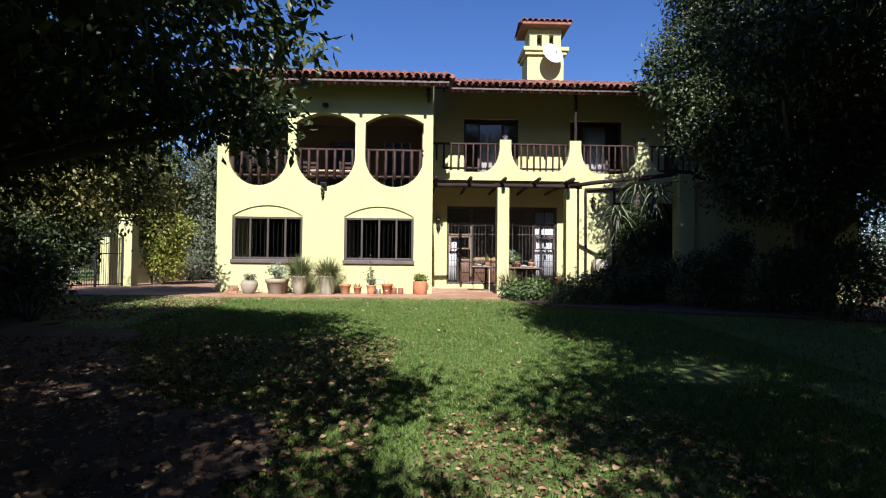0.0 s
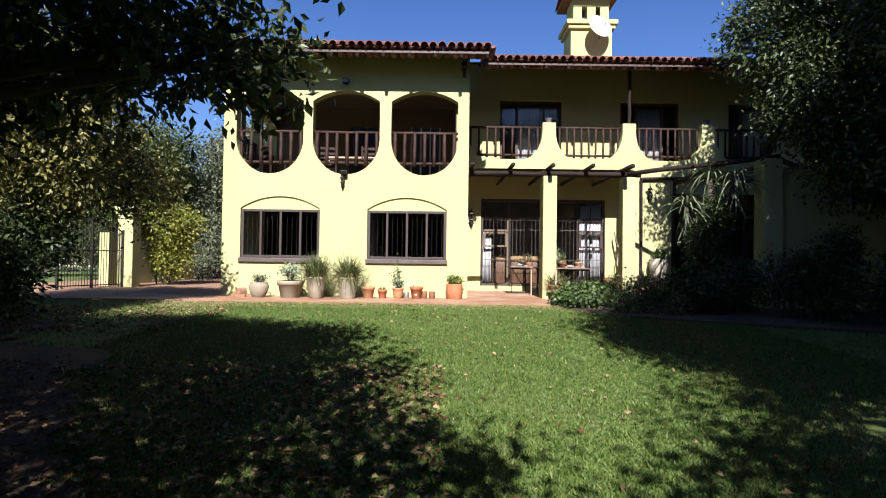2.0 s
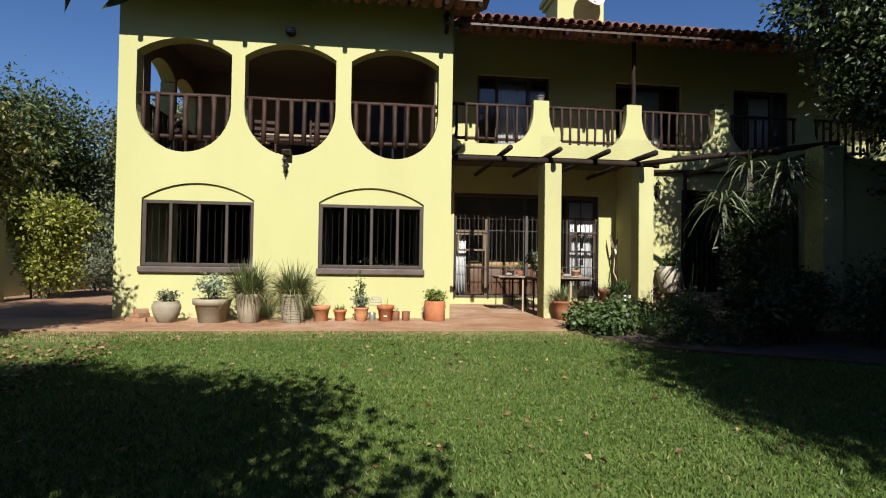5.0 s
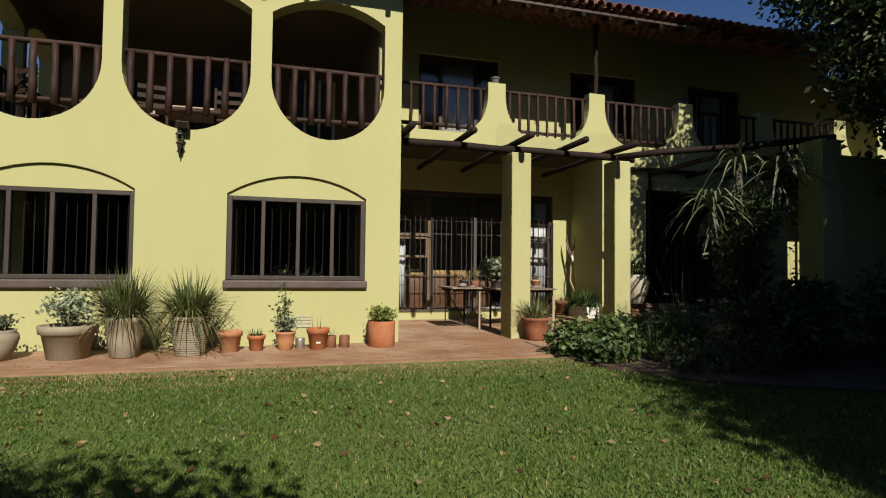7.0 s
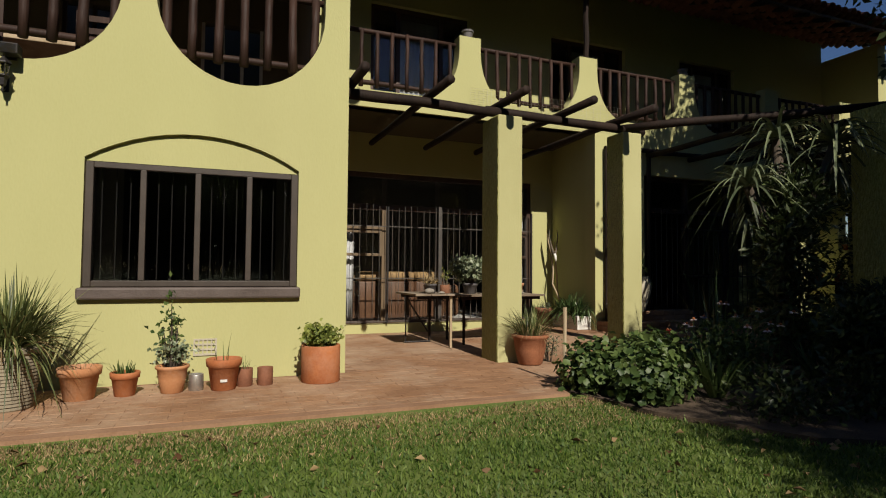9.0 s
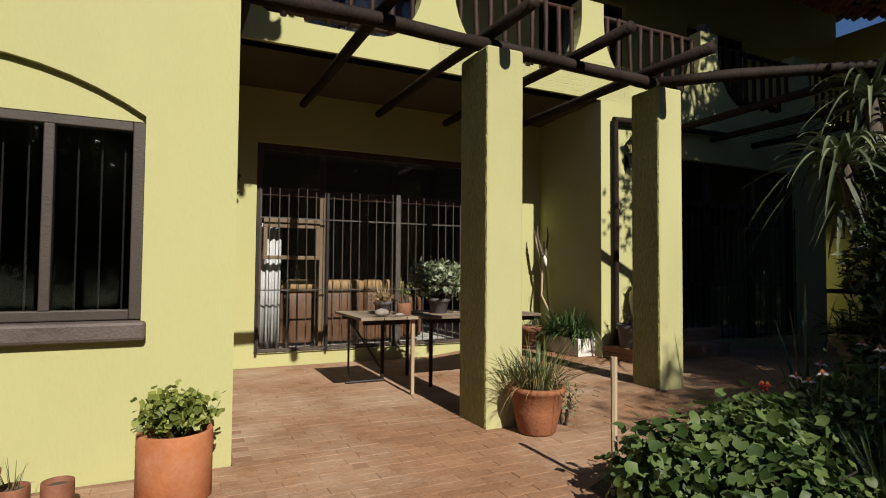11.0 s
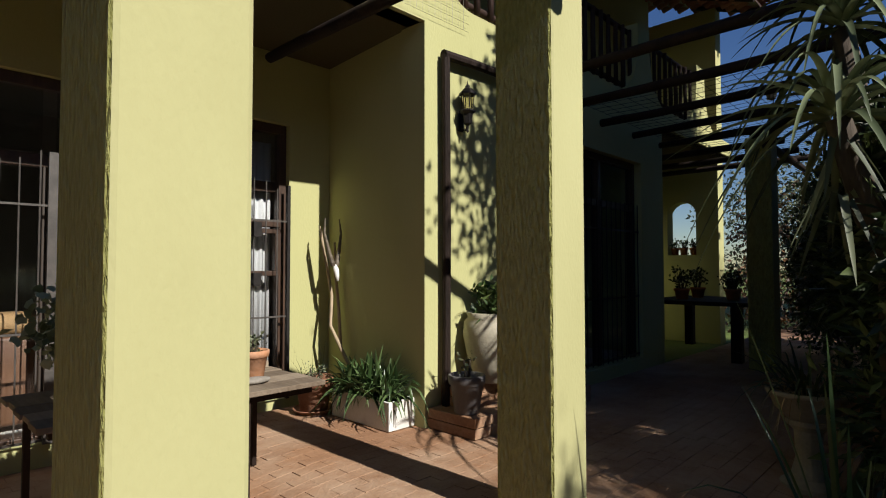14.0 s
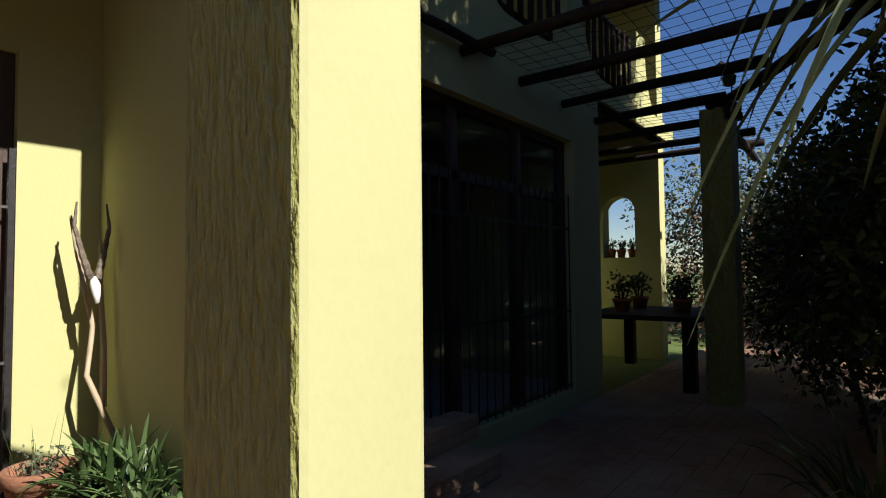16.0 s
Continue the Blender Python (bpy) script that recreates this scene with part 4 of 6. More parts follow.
plank_table("potting_table", "weathered grey plank table with one pale wooden leg", 1.45, 2.05, 17.46, 18.44, 1.43, 5, False, LOG, [(2.02, 17.54, POLEWOOD), (1.98, 18.34, LOG)])
plank_table("potting_table", "weathered plank table crowded with pots and stones", 2.25, 3.74, 17.72, 18.62, 1.40, 5, True, LOG, [(2.35, 17.82, LOG), (3.25, 17.80, LOG), (2.35, 18.5, LOG), (3.66, 18.5, LOG)])

tr1 = thing("trestle", "dark metal trestle bracing the plank table", "trestle")
part("strut", tube([(1.55, 18.3, 1.385), (1.94, 18.3, 0.80)], [0.014, 0.014], 6), IRON, tr1)
part("foot", tube([(1.55, 18.32, FLOOR + 0.012), (1.98, 18.32, FLOOR + 0.012)], [0.012, 0.012], 6), IRON, tr1)
part("strut", tube([(1.58, 18.32, FLOOR + 0.012), (1.58, 18.32, 1.385)], [0.012, 0.012], 6), IRON, tr1)

# ---- pots and plants ----


def pot_body(kind, r, h):
    """Outline of a planter: outside up, over the rim, and down inside."""
    if kind == "flower":
        prof = [(0.66 * r, 0), (0.70 * r, 0.02 * h), (0.90 * r, 0.74 * h), (1.0 * r, 0.76 * h), (1.04 * r, 0.98 * h), (1.0 * r, h), (0.88 * r, h), (0.84 * r, 0.82 * h), (0.0, 0.82 * h)]
    elif kind == "cylinder":
        prof = [(0.97 * r, 0), (r, 0.02 * h), (r, 0.98 * h), (0.98 * r, h), (0.90 * r, h), (0.89 * r, 0.88 * h), (0.0, 0.88 * h)]
    elif kind == "tall":
        prof = [(0.62 * r, 0), (0.68 * r, 0.03 * h), (0.86 * r, 0.5 * h), (0.96 * r, 0.86 * h), (1.06 * r, 0.9 * h), (1.08 * r, 0.97 * h), (1.02 * r, h), (0.9 * r, h), (0.88 * r, 0.86 * h), (0.0, 0.86 * h)]
    elif kind == "urn":
        prof = [(0.55 * r, 0), (0.62 * r, 0.03 * h), (0.86 * r, 0.35 * h), (1.0 * r, 0.68 * h), (0.96 * r, 0.86 * h), (0.84 * r, 0.93 * h), (0.9 * r, h), (0.78 * r, h), (0.74 * r, 0.9 * h), (0.0, 0.88 * h)]
    elif kind == "ribbed":
        prof = [(0.70 * r, 0)]
        for k in range(15):
            z = 0.03 + 0.85 * k / 15
            rr = (0.72 + 0.26 * (k / 15) ** 0.8) * r
            prof += [(rr + 0.006, z * h), (rr + 0.006, (z + 0.035) * h), (rr - 0.004, (z + 0.045) * h)]
        prof += [(1.05 * r, 0.91 * h), (1.07 * r, 0.97 * h), (1.0 * r, h), (0.9 * r, h), (0.88 * r, 0.88 * h), (0.0, 0.88 * h)]
    else:
        prof = [(0.5 * r, 0), (0.55 * r, 0.05 * h), (0.85 * r, 0.4 * h), (0.97 * r, 0.8 * h), (1.05 * r, 0.85 * h), (1.07 * r, 0.97 * h), (1.02 * r, h), (0.92 * r, h), (0.88 * r, 0.85 * h), (0.0, 0.85 * h)]
    return prof


def pot(at, kind, r, h, mat, label, group="", plant=None, saucer=False, name="plant_pot"):
    t = thing(name, label, "pot plant" if plant else "pot", group, at=at)
    prof = pot_body(kind, r, h)
    part("pot", lathe(prof[:-1], 28), mat, t, smooth=kind != "ribbed")
    zs = prof[-1][1]
    part("soil", lathe([(0.80 * r, zs - 0.03), (0.80 * r, zs - 0.005), (0.3 * r, zs + 0.008)], 16), SOIL, t)
    if saucer:
        part("saucer", lathe([(0.9 * r, 0.0), (1.12 * r, 0.035), (1.08 * r, 0.04), (0.85 * r, 0.012)], 24), mat, t)
    if plant:
        plant(t, zs, r)
    return t


def reeds(n, length, width, droop, mat, seed, spread=0.6, name="foliage"):
    def make(t, z, r):
        g = np.random.default_rng(seed)
        a = g.uniform(0, 2 * math.pi, n)
        q = np.sqrt(g.random(n)) * r * 0.6
        base = np.stack((q * np.cos(a), q * np.sin(a), np.full(n, z)), 1)
        out = g.random(n) * spread
        way = np.stack((out * np.cos(a + g.normal(0, .5, n)), out * np.sin(a + g.normal(0, .5, n)), np.ones(n)), 1)
        part(name, strap_mesh(name, base, way, length * g.uniform(0.55, 1.1, n), width, droop * g.uniform(0.3, 1.3, n), mat, 5), mat, t)
    return make


def leafball(n, radius, height, leaf, mat, seed, stems=6, name="foliage", aspect=0.6, low=0.0):
    def make(t, z, r):
        g = np.random.default_rng(seed)
        rr = random.Random(seed)
        bm = bmesh.new()
        tips = []
        for k in range(stems):
            a = 2 * math.pi * k / stems + rr.uniform(-.4, .4)
            e = Vector((radius * 0.75 * math.cos(a) * rr.uniform(.3, 1), radius * 0.75 * math.sin(a) * rr.uniform(.3, 1), z + height * rr.uniform(0.55, 1.0)))
            tube([(0.3 * e.x, 0.3 * e.y, z - 0.02), (e.x * 0.7, e.y * 0.7, z + (e.z - z) * 0.5), e], [0.012, 0.009, 0.004], 5, bm)
            tips += [e, Vector((e.x * 0.75, e.y * 0.75, z + (e.z - z) * 0.6))]
        part("stem", bm, BARK, t)
        c = np.array([tuple(v) for v in tips])[g.integers(0, len(tips), n)]
        p = c + g.normal(size=(n, 3)) * np.array([radius * 0.28, radius * 0.28, height * 0.14])
        p[:, 2] = np.maximum(p[:, 2], z + low)
        w = g.normal(size=(n, 3)) + np.array([0, 0, 0.4])
        L = leaf * g.uniform(0.6, 1.3, n)
        if aspect > 0.7:
            part(name, round_leaf_mesh(name, p, w, L, mat, seed, 7), mat, t)
        else:
            part(name, leaf_mesh(name, p, w, L, L * aspect, mat, 0.3, seed), mat, t)
    return make


def spiky(n, length, width, droop, mat, seed):
    def make(t, z, r):
        g = np.random.default_rng(seed)
        a = np.arange(n) * 2.399
        el = np.linspace(0.15, 2.2, n)
        base = np.tile(np.array([0, 0, z]), (n, 1))
        way = np.stack((np.cos(a), np.sin(a), el), 1)
        part("foliage", strap_mesh("foliage", base, way, length * g.uniform(.8, 1.1, n), width, droop, mat, 5), mat, t)
    return make


def both(*makers):
    def make(t, z, r):
        for m in makers:
            m(t, z, r)
    return make


F = 0.63
FP = "pots along the front wall"
rb = thing("brick_stack", "loose red bricks lying by the wall corner", "bricks", at=(-5.25, 15.45, F))
for i, (x, y, z, rz) in enumerate(((0, 0, 0, 10), (0.1, 0.13, 0, 35), (-0.16, 0.1, 0, 80), (0.03, 0.05, 0.073, 60), (-0.06, 0.1, 0.073, 15), (0.0, 0.07, 0.146, 40))):
    b = part("brick", box(-0.11, 0.11, -0.053, 0.053, 0, 0.072, 0.006), BRICK, rb)
    b.matrix_basis = pose(x, y, z, 0, 0, rz)
pot((-4.80, 15.42, F), "urn", 0.235, 0.36, GREYPOT, "round grey stoneware pot with a low succulent", FP, leafball(260, 0.2, 0.2, 0.055, LEAF_GREY, 21))
pot((-4.05, 15.42, F), "flower", 0.31, 0.41, GREYPOT, "wide grey stoneware pot with a jade plant", FP, leafball(620, 0.32, 0.42, 0.06, LEAF_JADE, 22, 9))
pot((-3.43, 15.40, F), "tall", 0.235, 0.50, GREYPOT, "tall grey pot with long reedy leaves", FP, both(reeds(420, 0.84, 0.02, 0.4, LEAF_REED, 23, 0.75), reeds(260, 0.8, 0.02, 0.95, LEAF_REED, 230, 1.3), reeds(60, 0.75, 0.014, 0.9, LEAF_DRY, 231, 1.3)))
pot((-2.68, 15.42, F), "ribbed", 0.24, 0.50, GREYPOT, "ribbed grey pot with long reedy leaves", FP, both(reeds(360, 0.82, 0.02, 0.45, LEAF_REED, 24, 0.8), reeds(280, 0.8, 0.019, 1.0, LEAF_REED, 240, 1.4), reeds(70, 0.75, 0.012, 0.9, LEAF_DRY, 241, 1.3)))
pot((-2.22, 15.62, F), "flower", 0.165, 0.28, TERRA_PALE, "terracotta bowl with dry twigs", FP, reeds(9, 0.14, 0.006, 0.2, LEAF_DRY, 25))
pot((-1.88, 15.66, F), "flower", 0.118, 0.21, TERRA, "small terracotta pot with spiky succulent", FP, reeds(40, 0.16, 0.016, 0.2, LEAF_MID, 26, 1.0))
pot((-1.50, 15.66, F), "tall", 0.135, 0.25, TERRA_PALE, "pale terracotta pot with upright succulents", FP, both(leafball(240, 0.16, 0.25, 0.05, LEAF_JADE, 27, 6), leafball(150, 0.13, 0.6, 0.05, LEAF_MID, 28, 4)))
pot((-1.30, 15.70, F), "cylinder", 0.065, 0.15, TIN, "empty grey tin can", FP, name="tin_can")
pot((-1.06, 15.66, F), "flower", 0.155, 0.29, TERRA, "terracotta pot with a single stalk and a pale label", FP, reeds(5, 0.32, 0.008, 0.1, LEAF_MID, 29, 0.2))
lab = thing("pot_label", "small cream sticker on the terracotta pot", "label", at=(-1.06, 15.66 - 0.128, F + 0.10))
part("sheet", box(-0.03, 0.03, -0.004, 0.0, -0.012, 0.012), WHITE, lab)
pot((-0.87, 15.76, F), "cylinder", 0.075, 0.17, RUST, "rusty brown tin can with thin sprigs", FP, reeds(14, 0.2, 0.006, 0.4, LEAF_MID, 30, 0.9), name="tin_can")
pot((-0.68, 15.76, F), "cylinder", 0.075, 0.17, RUST, "rusty brown tin can", FP, name="tin_can")
pot((-0.14, 15.76, F), "cylinder", 0.195, 0.37, TERRA, "large cylindrical terracotta pot with leafy herb", FP, leafball(900, 0.21, 0.20, 0.042, LEAF_LIME, 31, 11, aspect=0.95))

pot((2.42, 15.95, FLOOR), "tall", 0.215, 0.36, TERRA_DARK, "dark terracotta pot with long grassy leaves beside the column", "", both(reeds(190, 0.66, 0.013, 0.6, LEAF_REED, 32, 0.95), reeds(90, 0.62, 0.007, 1.0, LEAF_DRY, 33, 1.3)))
sh = thing("shrublet", "small grey wiry herb growing in the paving", "herb", at=(2.75, 16.05, FLOOR))
leafball(300, 0.14, 0.3, 0.03, LEAF_GREY, 34, 7)(sh, 0.0, 0.1)

# on the two tables
TT = 1.43
PT = "pots on the porch tables"
pot((1.80, 17.80, TT), "flower", 0.09, 0.14, GREYPLASTIC, "dark grey pot with straw-coloured dry grass", PT, both(reeds(130, 0.34, 0.005, 0.6, LEAF_DRY, 41, 1.3), leafball(120, 0.12, 0.1, 0.04, LEAF_DRY, 42)))
pot((1.97, 17.66, TT), "cylinder", 0.075, 0.125, OLDTERRA, "weathered brown pot with thin yellow-green sprigs", PT, leafball(90, 0.09, 0.24, 0.028, LEAF_LIME, 43, 5))
pot((1.86, 18.06, TT), "flower", 0.08, 0.12, OLDTERRA, "small terracotta pot with dry grass", PT, reeds(50, 0.3, 0.006, 0.7, LEAF_DRY, 44, 1.0))


def pebble(at, rx, ry, rz, seed, label):
    bm = bmesh.new()
    bmesh.ops.create_icosphere(bm, subdivisions=3, radius=1)
    for v in bm.verts:
        k = 1 + 0.12 * noise.noise(v.co * 1.3 + Vector((seed, 0, 0)))
        v.co = Vector((v.co.x * rx * k, v.co.y * ry * k, (v.co.z * k + 0.96) * rz))
    s = part("stone", bm, STONE, smooth=True)
    s.location = at
    tagged(s, label, "stone", "stones on the tables")


pebble((1.70, 17.58, TT), 0.075, 0.05, 0.04, 1, "smooth grey stone on the plank table")
pebble((1.87, 17.53, TT), 0.05, 0.03, 0.018, 2, "flat grey stone on the plank table")
T2 = 1.40
pebble((3.2, 18.0, T2), 0.11, 0.075, 0.045, 3, "large pale rounded stone on the table")
pebble((3.36, 17.92, T2), 0.10, 0.045, 0.022, 4, "flat dark grey stone on the table")
pot((3.46, 18.15, T2), "flower", 0.105, 0.17, TERRA_PALE, "pale terracotta pot with a stubby succulent", PT, both(spiky(18, 0.09, 0.03, 0.3, LEAF_DRY, 45), leafball(60, 0.09, 0.1, 0.04, LEAF_GREY, 46)))
pot((3.02, 18.24, T2), "flower", 0.10, 0.15, OLDTERRA, "terracotta pot with leafy pelargonium", PT, leafball(220, 0.13, 0.3, 0.04, LEAF_MID, 47, 6))
pot((2.96, 17.86, T2), "flower", 0.09, 0.14, OLDTERRA, "terracotta pot with reddish trailing succulent", PT, leafball(160, 0.12, 0.08, 0.04, LEAF_DRY, 48))
pot((2.62, 18.2, T2), "flower", 0.13, 0.17, GREYPLASTIC, "dark pot with a large silvery jade plant", PT, leafball(1700, 0.30, 0.38, 0.05, LEAF_JADE, 49, 13, aspect=0.8))
ob = thing("wooden_block", "weathered wooden board propped at the back of the table", "board", at=(3.42, 18.45, T2))
part("board", box(-0.28, 0.28, -0.08, 0.08, 0, 0.05, 0.006), OLDWOOD, ob)

# planter box, skull and pots in the niche
pb = thing("planter_box", "white-painted wooden planter box with strappy lilies", "planter", at=(4.905, 18.72, FLOOR + RISE))
for x0, x1, y0, y1 in ((-0.145, -0.12, -0.40, 0.40), (0.12, 0.145, -0.40, 0.40), (-0.12, 0.12, -0.40, -0.375), (-0.12, 0.12, 0.375, 0.40)):
    part("side", box(x0, x1, y0, y1, 0.0, 0.24, 0.004), WHITE, pb)
part("soil", box(-0.119, 0.119, -0.374, 0.374, 0.02, 0.2), SOIL, pb)
g = np.random.default_rng(51)
nn = 420
base = np.stack((g.uniform(-0.11, 0.11, nn), g.uniform(-0.34, 0.34, nn), np.full(nn, 0.2)), 1)
way = np.stack((g.normal(0, .42, nn), g.normal(0, .42, nn), np.ones(nn)), 1)
part("foliage", strap_mesh("foliage", base, way, 0.60 * g.uniform(.5, 1.15, nn), 0.044, 0.8 * g.uniform(.3, 1.4, nn), LEAF_LILY, 6), LEAF_LILY, pb)
pot((4.72, 19.36, FLOOR + RISE), "flower", 0.18, 0.33, OLDTERRA, "terracotta pot on a saucer with thin weeds", "", both(reeds(12, 0.5, 0.006, 0.3, LEAF_MID, 52, 0.5), leafball(120, 0.14, 0.14, 0.03, LEAF_GREY, 53)), saucer=True)
HORN = material("horn", (0.06, 0.045, 0.03), (0.16, 0.125, 0.085), 8, 0.6, 0.5, 50)
hs = thing("horned_stick", "bleached branch with an antelope skull and ringed horns", "ornament", at=(4.98, 19.55, FLOOR + 0.03))
part("branch", tube([(0.12, -0.3, 0.0), (0.13, -0.22, 0.45), (0.02, -0.05, 0.85), (0.07, 0.0, 1.15), (-0.02, 0.02, 1.62), (-0.06, 0.02, 1.85)], [0.022, 0.02, 0.017, 0.017, 0.014, 0.009], 8, wobble=0.1, seed=2), POLEWOOD, hs, smooth=True)
part("branch", tube([(0.09, -0.12, 0.65), (0.12, -0.05, 1.0), (0.11, 0.0, 1.4), (0.12, 0.03, 1.7)], [0.02, 0.018, 0.016, 0.012], 8, wobble=0.1, seed=4), POLEWOOD, hs, smooth=True)
sk = tube([(0.03, -0.1, 1.46), (0.035, -0.12, 1.41), (0.04, -0.13, 1.35), (0.04, -0.14, 1.30)], [0.018, 0.03, 0.022, 0.012], 10)
part("skull", sk, WHITE, hs, "white bleached antelope skull", smooth=True)
for s in (-1, 1):
    pts = [(0.035 + s * 0.02, -0.1, 1.45), (0.035 + s * 0.06, -0.08, 1.6), (0.035 + s * 0.10, -0.06, 1.78), (0.035 + s * 0.085, -0.05, 1.93)]
    rows = []
    for i in range(16):
        f = i / 15 * 3
        k = min(int(f), 2)
        rows.append(Vector(pts[k]).lerp(Vector(pts[k + 1]), f - k))
    part("horn", tube(rows, [0.026 * (1 - i / 19) * (1.12 if i % 2 else 0.9) for i in range(16)], 8), HORN, hs)

# steps beside the wing wall with a bucket and an urn
steps = thing("brick_steps", "low red brick steps against the wing wall", "steps")
for row, (y0, z0) in enumerate(((17.66, FLOOR + RISE), (17.96, FLOOR + RISE + 0.17))):
    for k in range(8):
        for c in range(2):
            part("brick", box(5.08 + 0.17 * row + 0.228 * k + 0.003, 5.08 + 0.17 * row + 0.228 * (k + 1) - 0.003, y0, BY - 0.004, z0 + 0.085 * c, z0 + 0.085 * c + 0.08, 0.005), BRICK, steps)
pot((5.20, 17.85, FLOOR + RISE + 0.168), "flower", 0.15, 0.31, GREYPLASTIC, "dark grey plastic bucket pot with a bare succulent", "", leafball(30, 0.06, 0.22, 0.04, LEAF_GREY, 55, 4))
pot((5.72, 17.97, FLOOR + RISE + 0.335), "urn", 0.29, 0.62, CREAMPOT, "large cream glazed urn with a spiky plant", "", both(spiky(22, 0.4, 0.05, 0.5, LEAF_MID, 56), leafball(160, 0.22, 0.3, 0.09, LEAF_MID, 57)))

# ---- pergola side: aloe tree, bowl planter, bench table ----


def aloe_head(t, c, n, length, seed, mat=None):
    g = np.random.default_rng(seed)
    a = np.arange(n) * 2.399 + g.normal(0, .15, n)
    el = np.linspace(-0.15, 1.9, n) + g.normal(0, .1, n)
    base = np.tile(np.array(c), (n, 1)) + np.stack((0.05 * np.cos(a), 0.05 * np.sin(a), el * 0.06), 1)
    way = np.stack((np.cos(a), np.sin(a), el), 1)
    part("rosette", strap_mesh("rosette", base, way, length * g.uniform(.75, 1.1, n), 0.055, 0.95 * g.uniform(.5, 1.35, n), LEAF_ALOE, 9), LEAF_ALOE, t)
    # dry leaves hanging below the rosette
    m = n // 2
    base = np.tile(np.array(c), (m, 1)) + np.stack((0.06 * np.cos(a[:m]), 0.06 * np.sin(a[:m]), -0.1 - g.random(m) * 0.4), 1)
    way = np.stack((np.cos(a[:m]) * 0.5, np.sin(a[:m]) * 0.5, -0.8 * np.ones(m)), 1)
    part("dry_skirt", strap_mesh("dry_skirt", base, way, 0.45 * g.uniform(.6, 1.1, m), 0.045, 0.25, LEAF_GREY, 4), LEAF_GREY, t)


aloe = thing("tree_aloe", "branched tree aloe with grey-green drooping rosettes", "aloe", at=(5.65, 15.05, 0.6))
HEADS = ((-0.32, 0.25, 2.3), (0.28, 0.3, 3.0), (0.55, -0.3, 2.85))
part("trunk", tube([(0, 0, -0.1), (0.03, 0, 0.5), (-0.03, 0.02, 1.1), (0, 0, 1.5)], [0.17, 0.13, 0.12, 0.12], 12, wobble=0.08, seed=1), BARK, aloe, smooth=True)
for i, h in enumerate(HEADS):
    part("branch", tube([(0, 0, 1.35), (h[0] * 0.55, h[1] * 0.55, 1.35 + (h[2] - 1.35) * 0.45), h], [0.09, 0.075, 0.06], 9, wobble=0.08, seed=i), BARK, aloe, smooth=True)
    aloe_head(aloe, h, 46, 0.82, 70 + i)
fl = thing("spider_plant", "spidery strap-leaved plant with long drooping leaves in the bed", "plant", at=(4.62, 15.2, 0.62))
reeds(15, 1.75, 0.028, 0.5, LEAF_LILY, 77, 0.5)(fl, 0.0, 0.1)
pot((6.02, 15.60, floor_z(6.02, 15.6) + 0.44), "bowl", 0.23, 0.19, GREYPOT, "wide grey bowl planter with a shaggy palm-like plant", "", both(reeds(110, 0.36, 0.012, 1.6, LEAF_DRY, 81, 1.0), reeds(60, 0.6, 0.025, 0.8, LEAF_DARK, 82, 1.2)), name="bowl_planter")
pl = thing("plinth", "low round stone plinth under the bowl planter", "plinth", at=(6.02, 15.60, floor_z(6.02, 15.6)))
part("drum", lathe([(0.17, 0), (0.17, 0.03), (0.11, 0.07), (0.075, 0.2), (0.085, 0.37), (0.13, 0.41), (0.13, 0.44)], 20), GREYPOT, pl)
bt = thing("garden_table", "dark timber garden table under the pergola", "table", at=(11.2, 17.9, FLOOR + RISE))
part("top", box(-0.9, 0.9, -0.75, 0.75, 0.80, 0.86, 0.008), LOG, bt)
for x in (-0.8, 0.8):
    for y in (-0.62, 0.62):
        part("leg", box(x - 0.07, x + 0.07, y - 0.07, y + 0.07, 0, 0.80, 0.006), LOG, bt)
for i, (x, y) in enumerate(((10.8, 18.2), (11.3, 17.6), (11.5, 18.2), (11.0, 17.5))):
    pot((x, y, FLOOR + RISE + 0.86), "flower", 0.12, 0.17, TERRA, "terracotta pot with dark foliage on the garden table", "pots on the garden table", leafball(150, 0.18, 0.3, 0.06, LEAF_DARK, 90 + i))
for i, y in enumerate((18.98, 19.18, 19.36)):
    pot((13.55, y, 2.36), "flower", 0.085, 0.15, TERRA, "terracotta pot standing in the arched opening", "pots in the arched opening", leafball(70, 0.09, 0.2, 0.05, LEAF_MID, 95 + i))
mesh = thing("bird_netting", "sagging wire netting stretched over the pergola", "netting", kind="stuff")
bm = bmesh.new()
for i in range(34):
    x = 7.6 + 0.16 * i
    tube([(x, 16.2, 4.05), (x, 17.2, 4.02), (x, 18.15, 4.05)], [0.003] * 3, 3, bm)
for i in range(13):
    y = 16.2 + 0.16 * i
    tube([(7.6, y, 4.05), (10.0, y, 4.02), (12.9, y, 4.05)], [0.003] * 3, 3, bm)
part("wire_grid", bm, IRON, mesh)["kind"] = "stuff"
bm = bmesh.new()
for i in range(40):
    x = 2.6 + 0.075 * i
    tube([(x, BY - 0.035, 4.30), (x, BY - 0.035, 4.75)], [0.0015] * 2, 3, bm)
for i in range(7):
    z = 4.30 + 0.075 * i
    tube([(2.6, BY - 0.035, z), (5.6, BY - 0.035, z)], [0.0015] * 2, 3, bm)
n2 = thing("wire_netting", "fine wire netting hung on the balcony edge", "netting", kind="stuff")
part("wire_grid", bm, TIN, n2)["kind"] = "stuff"
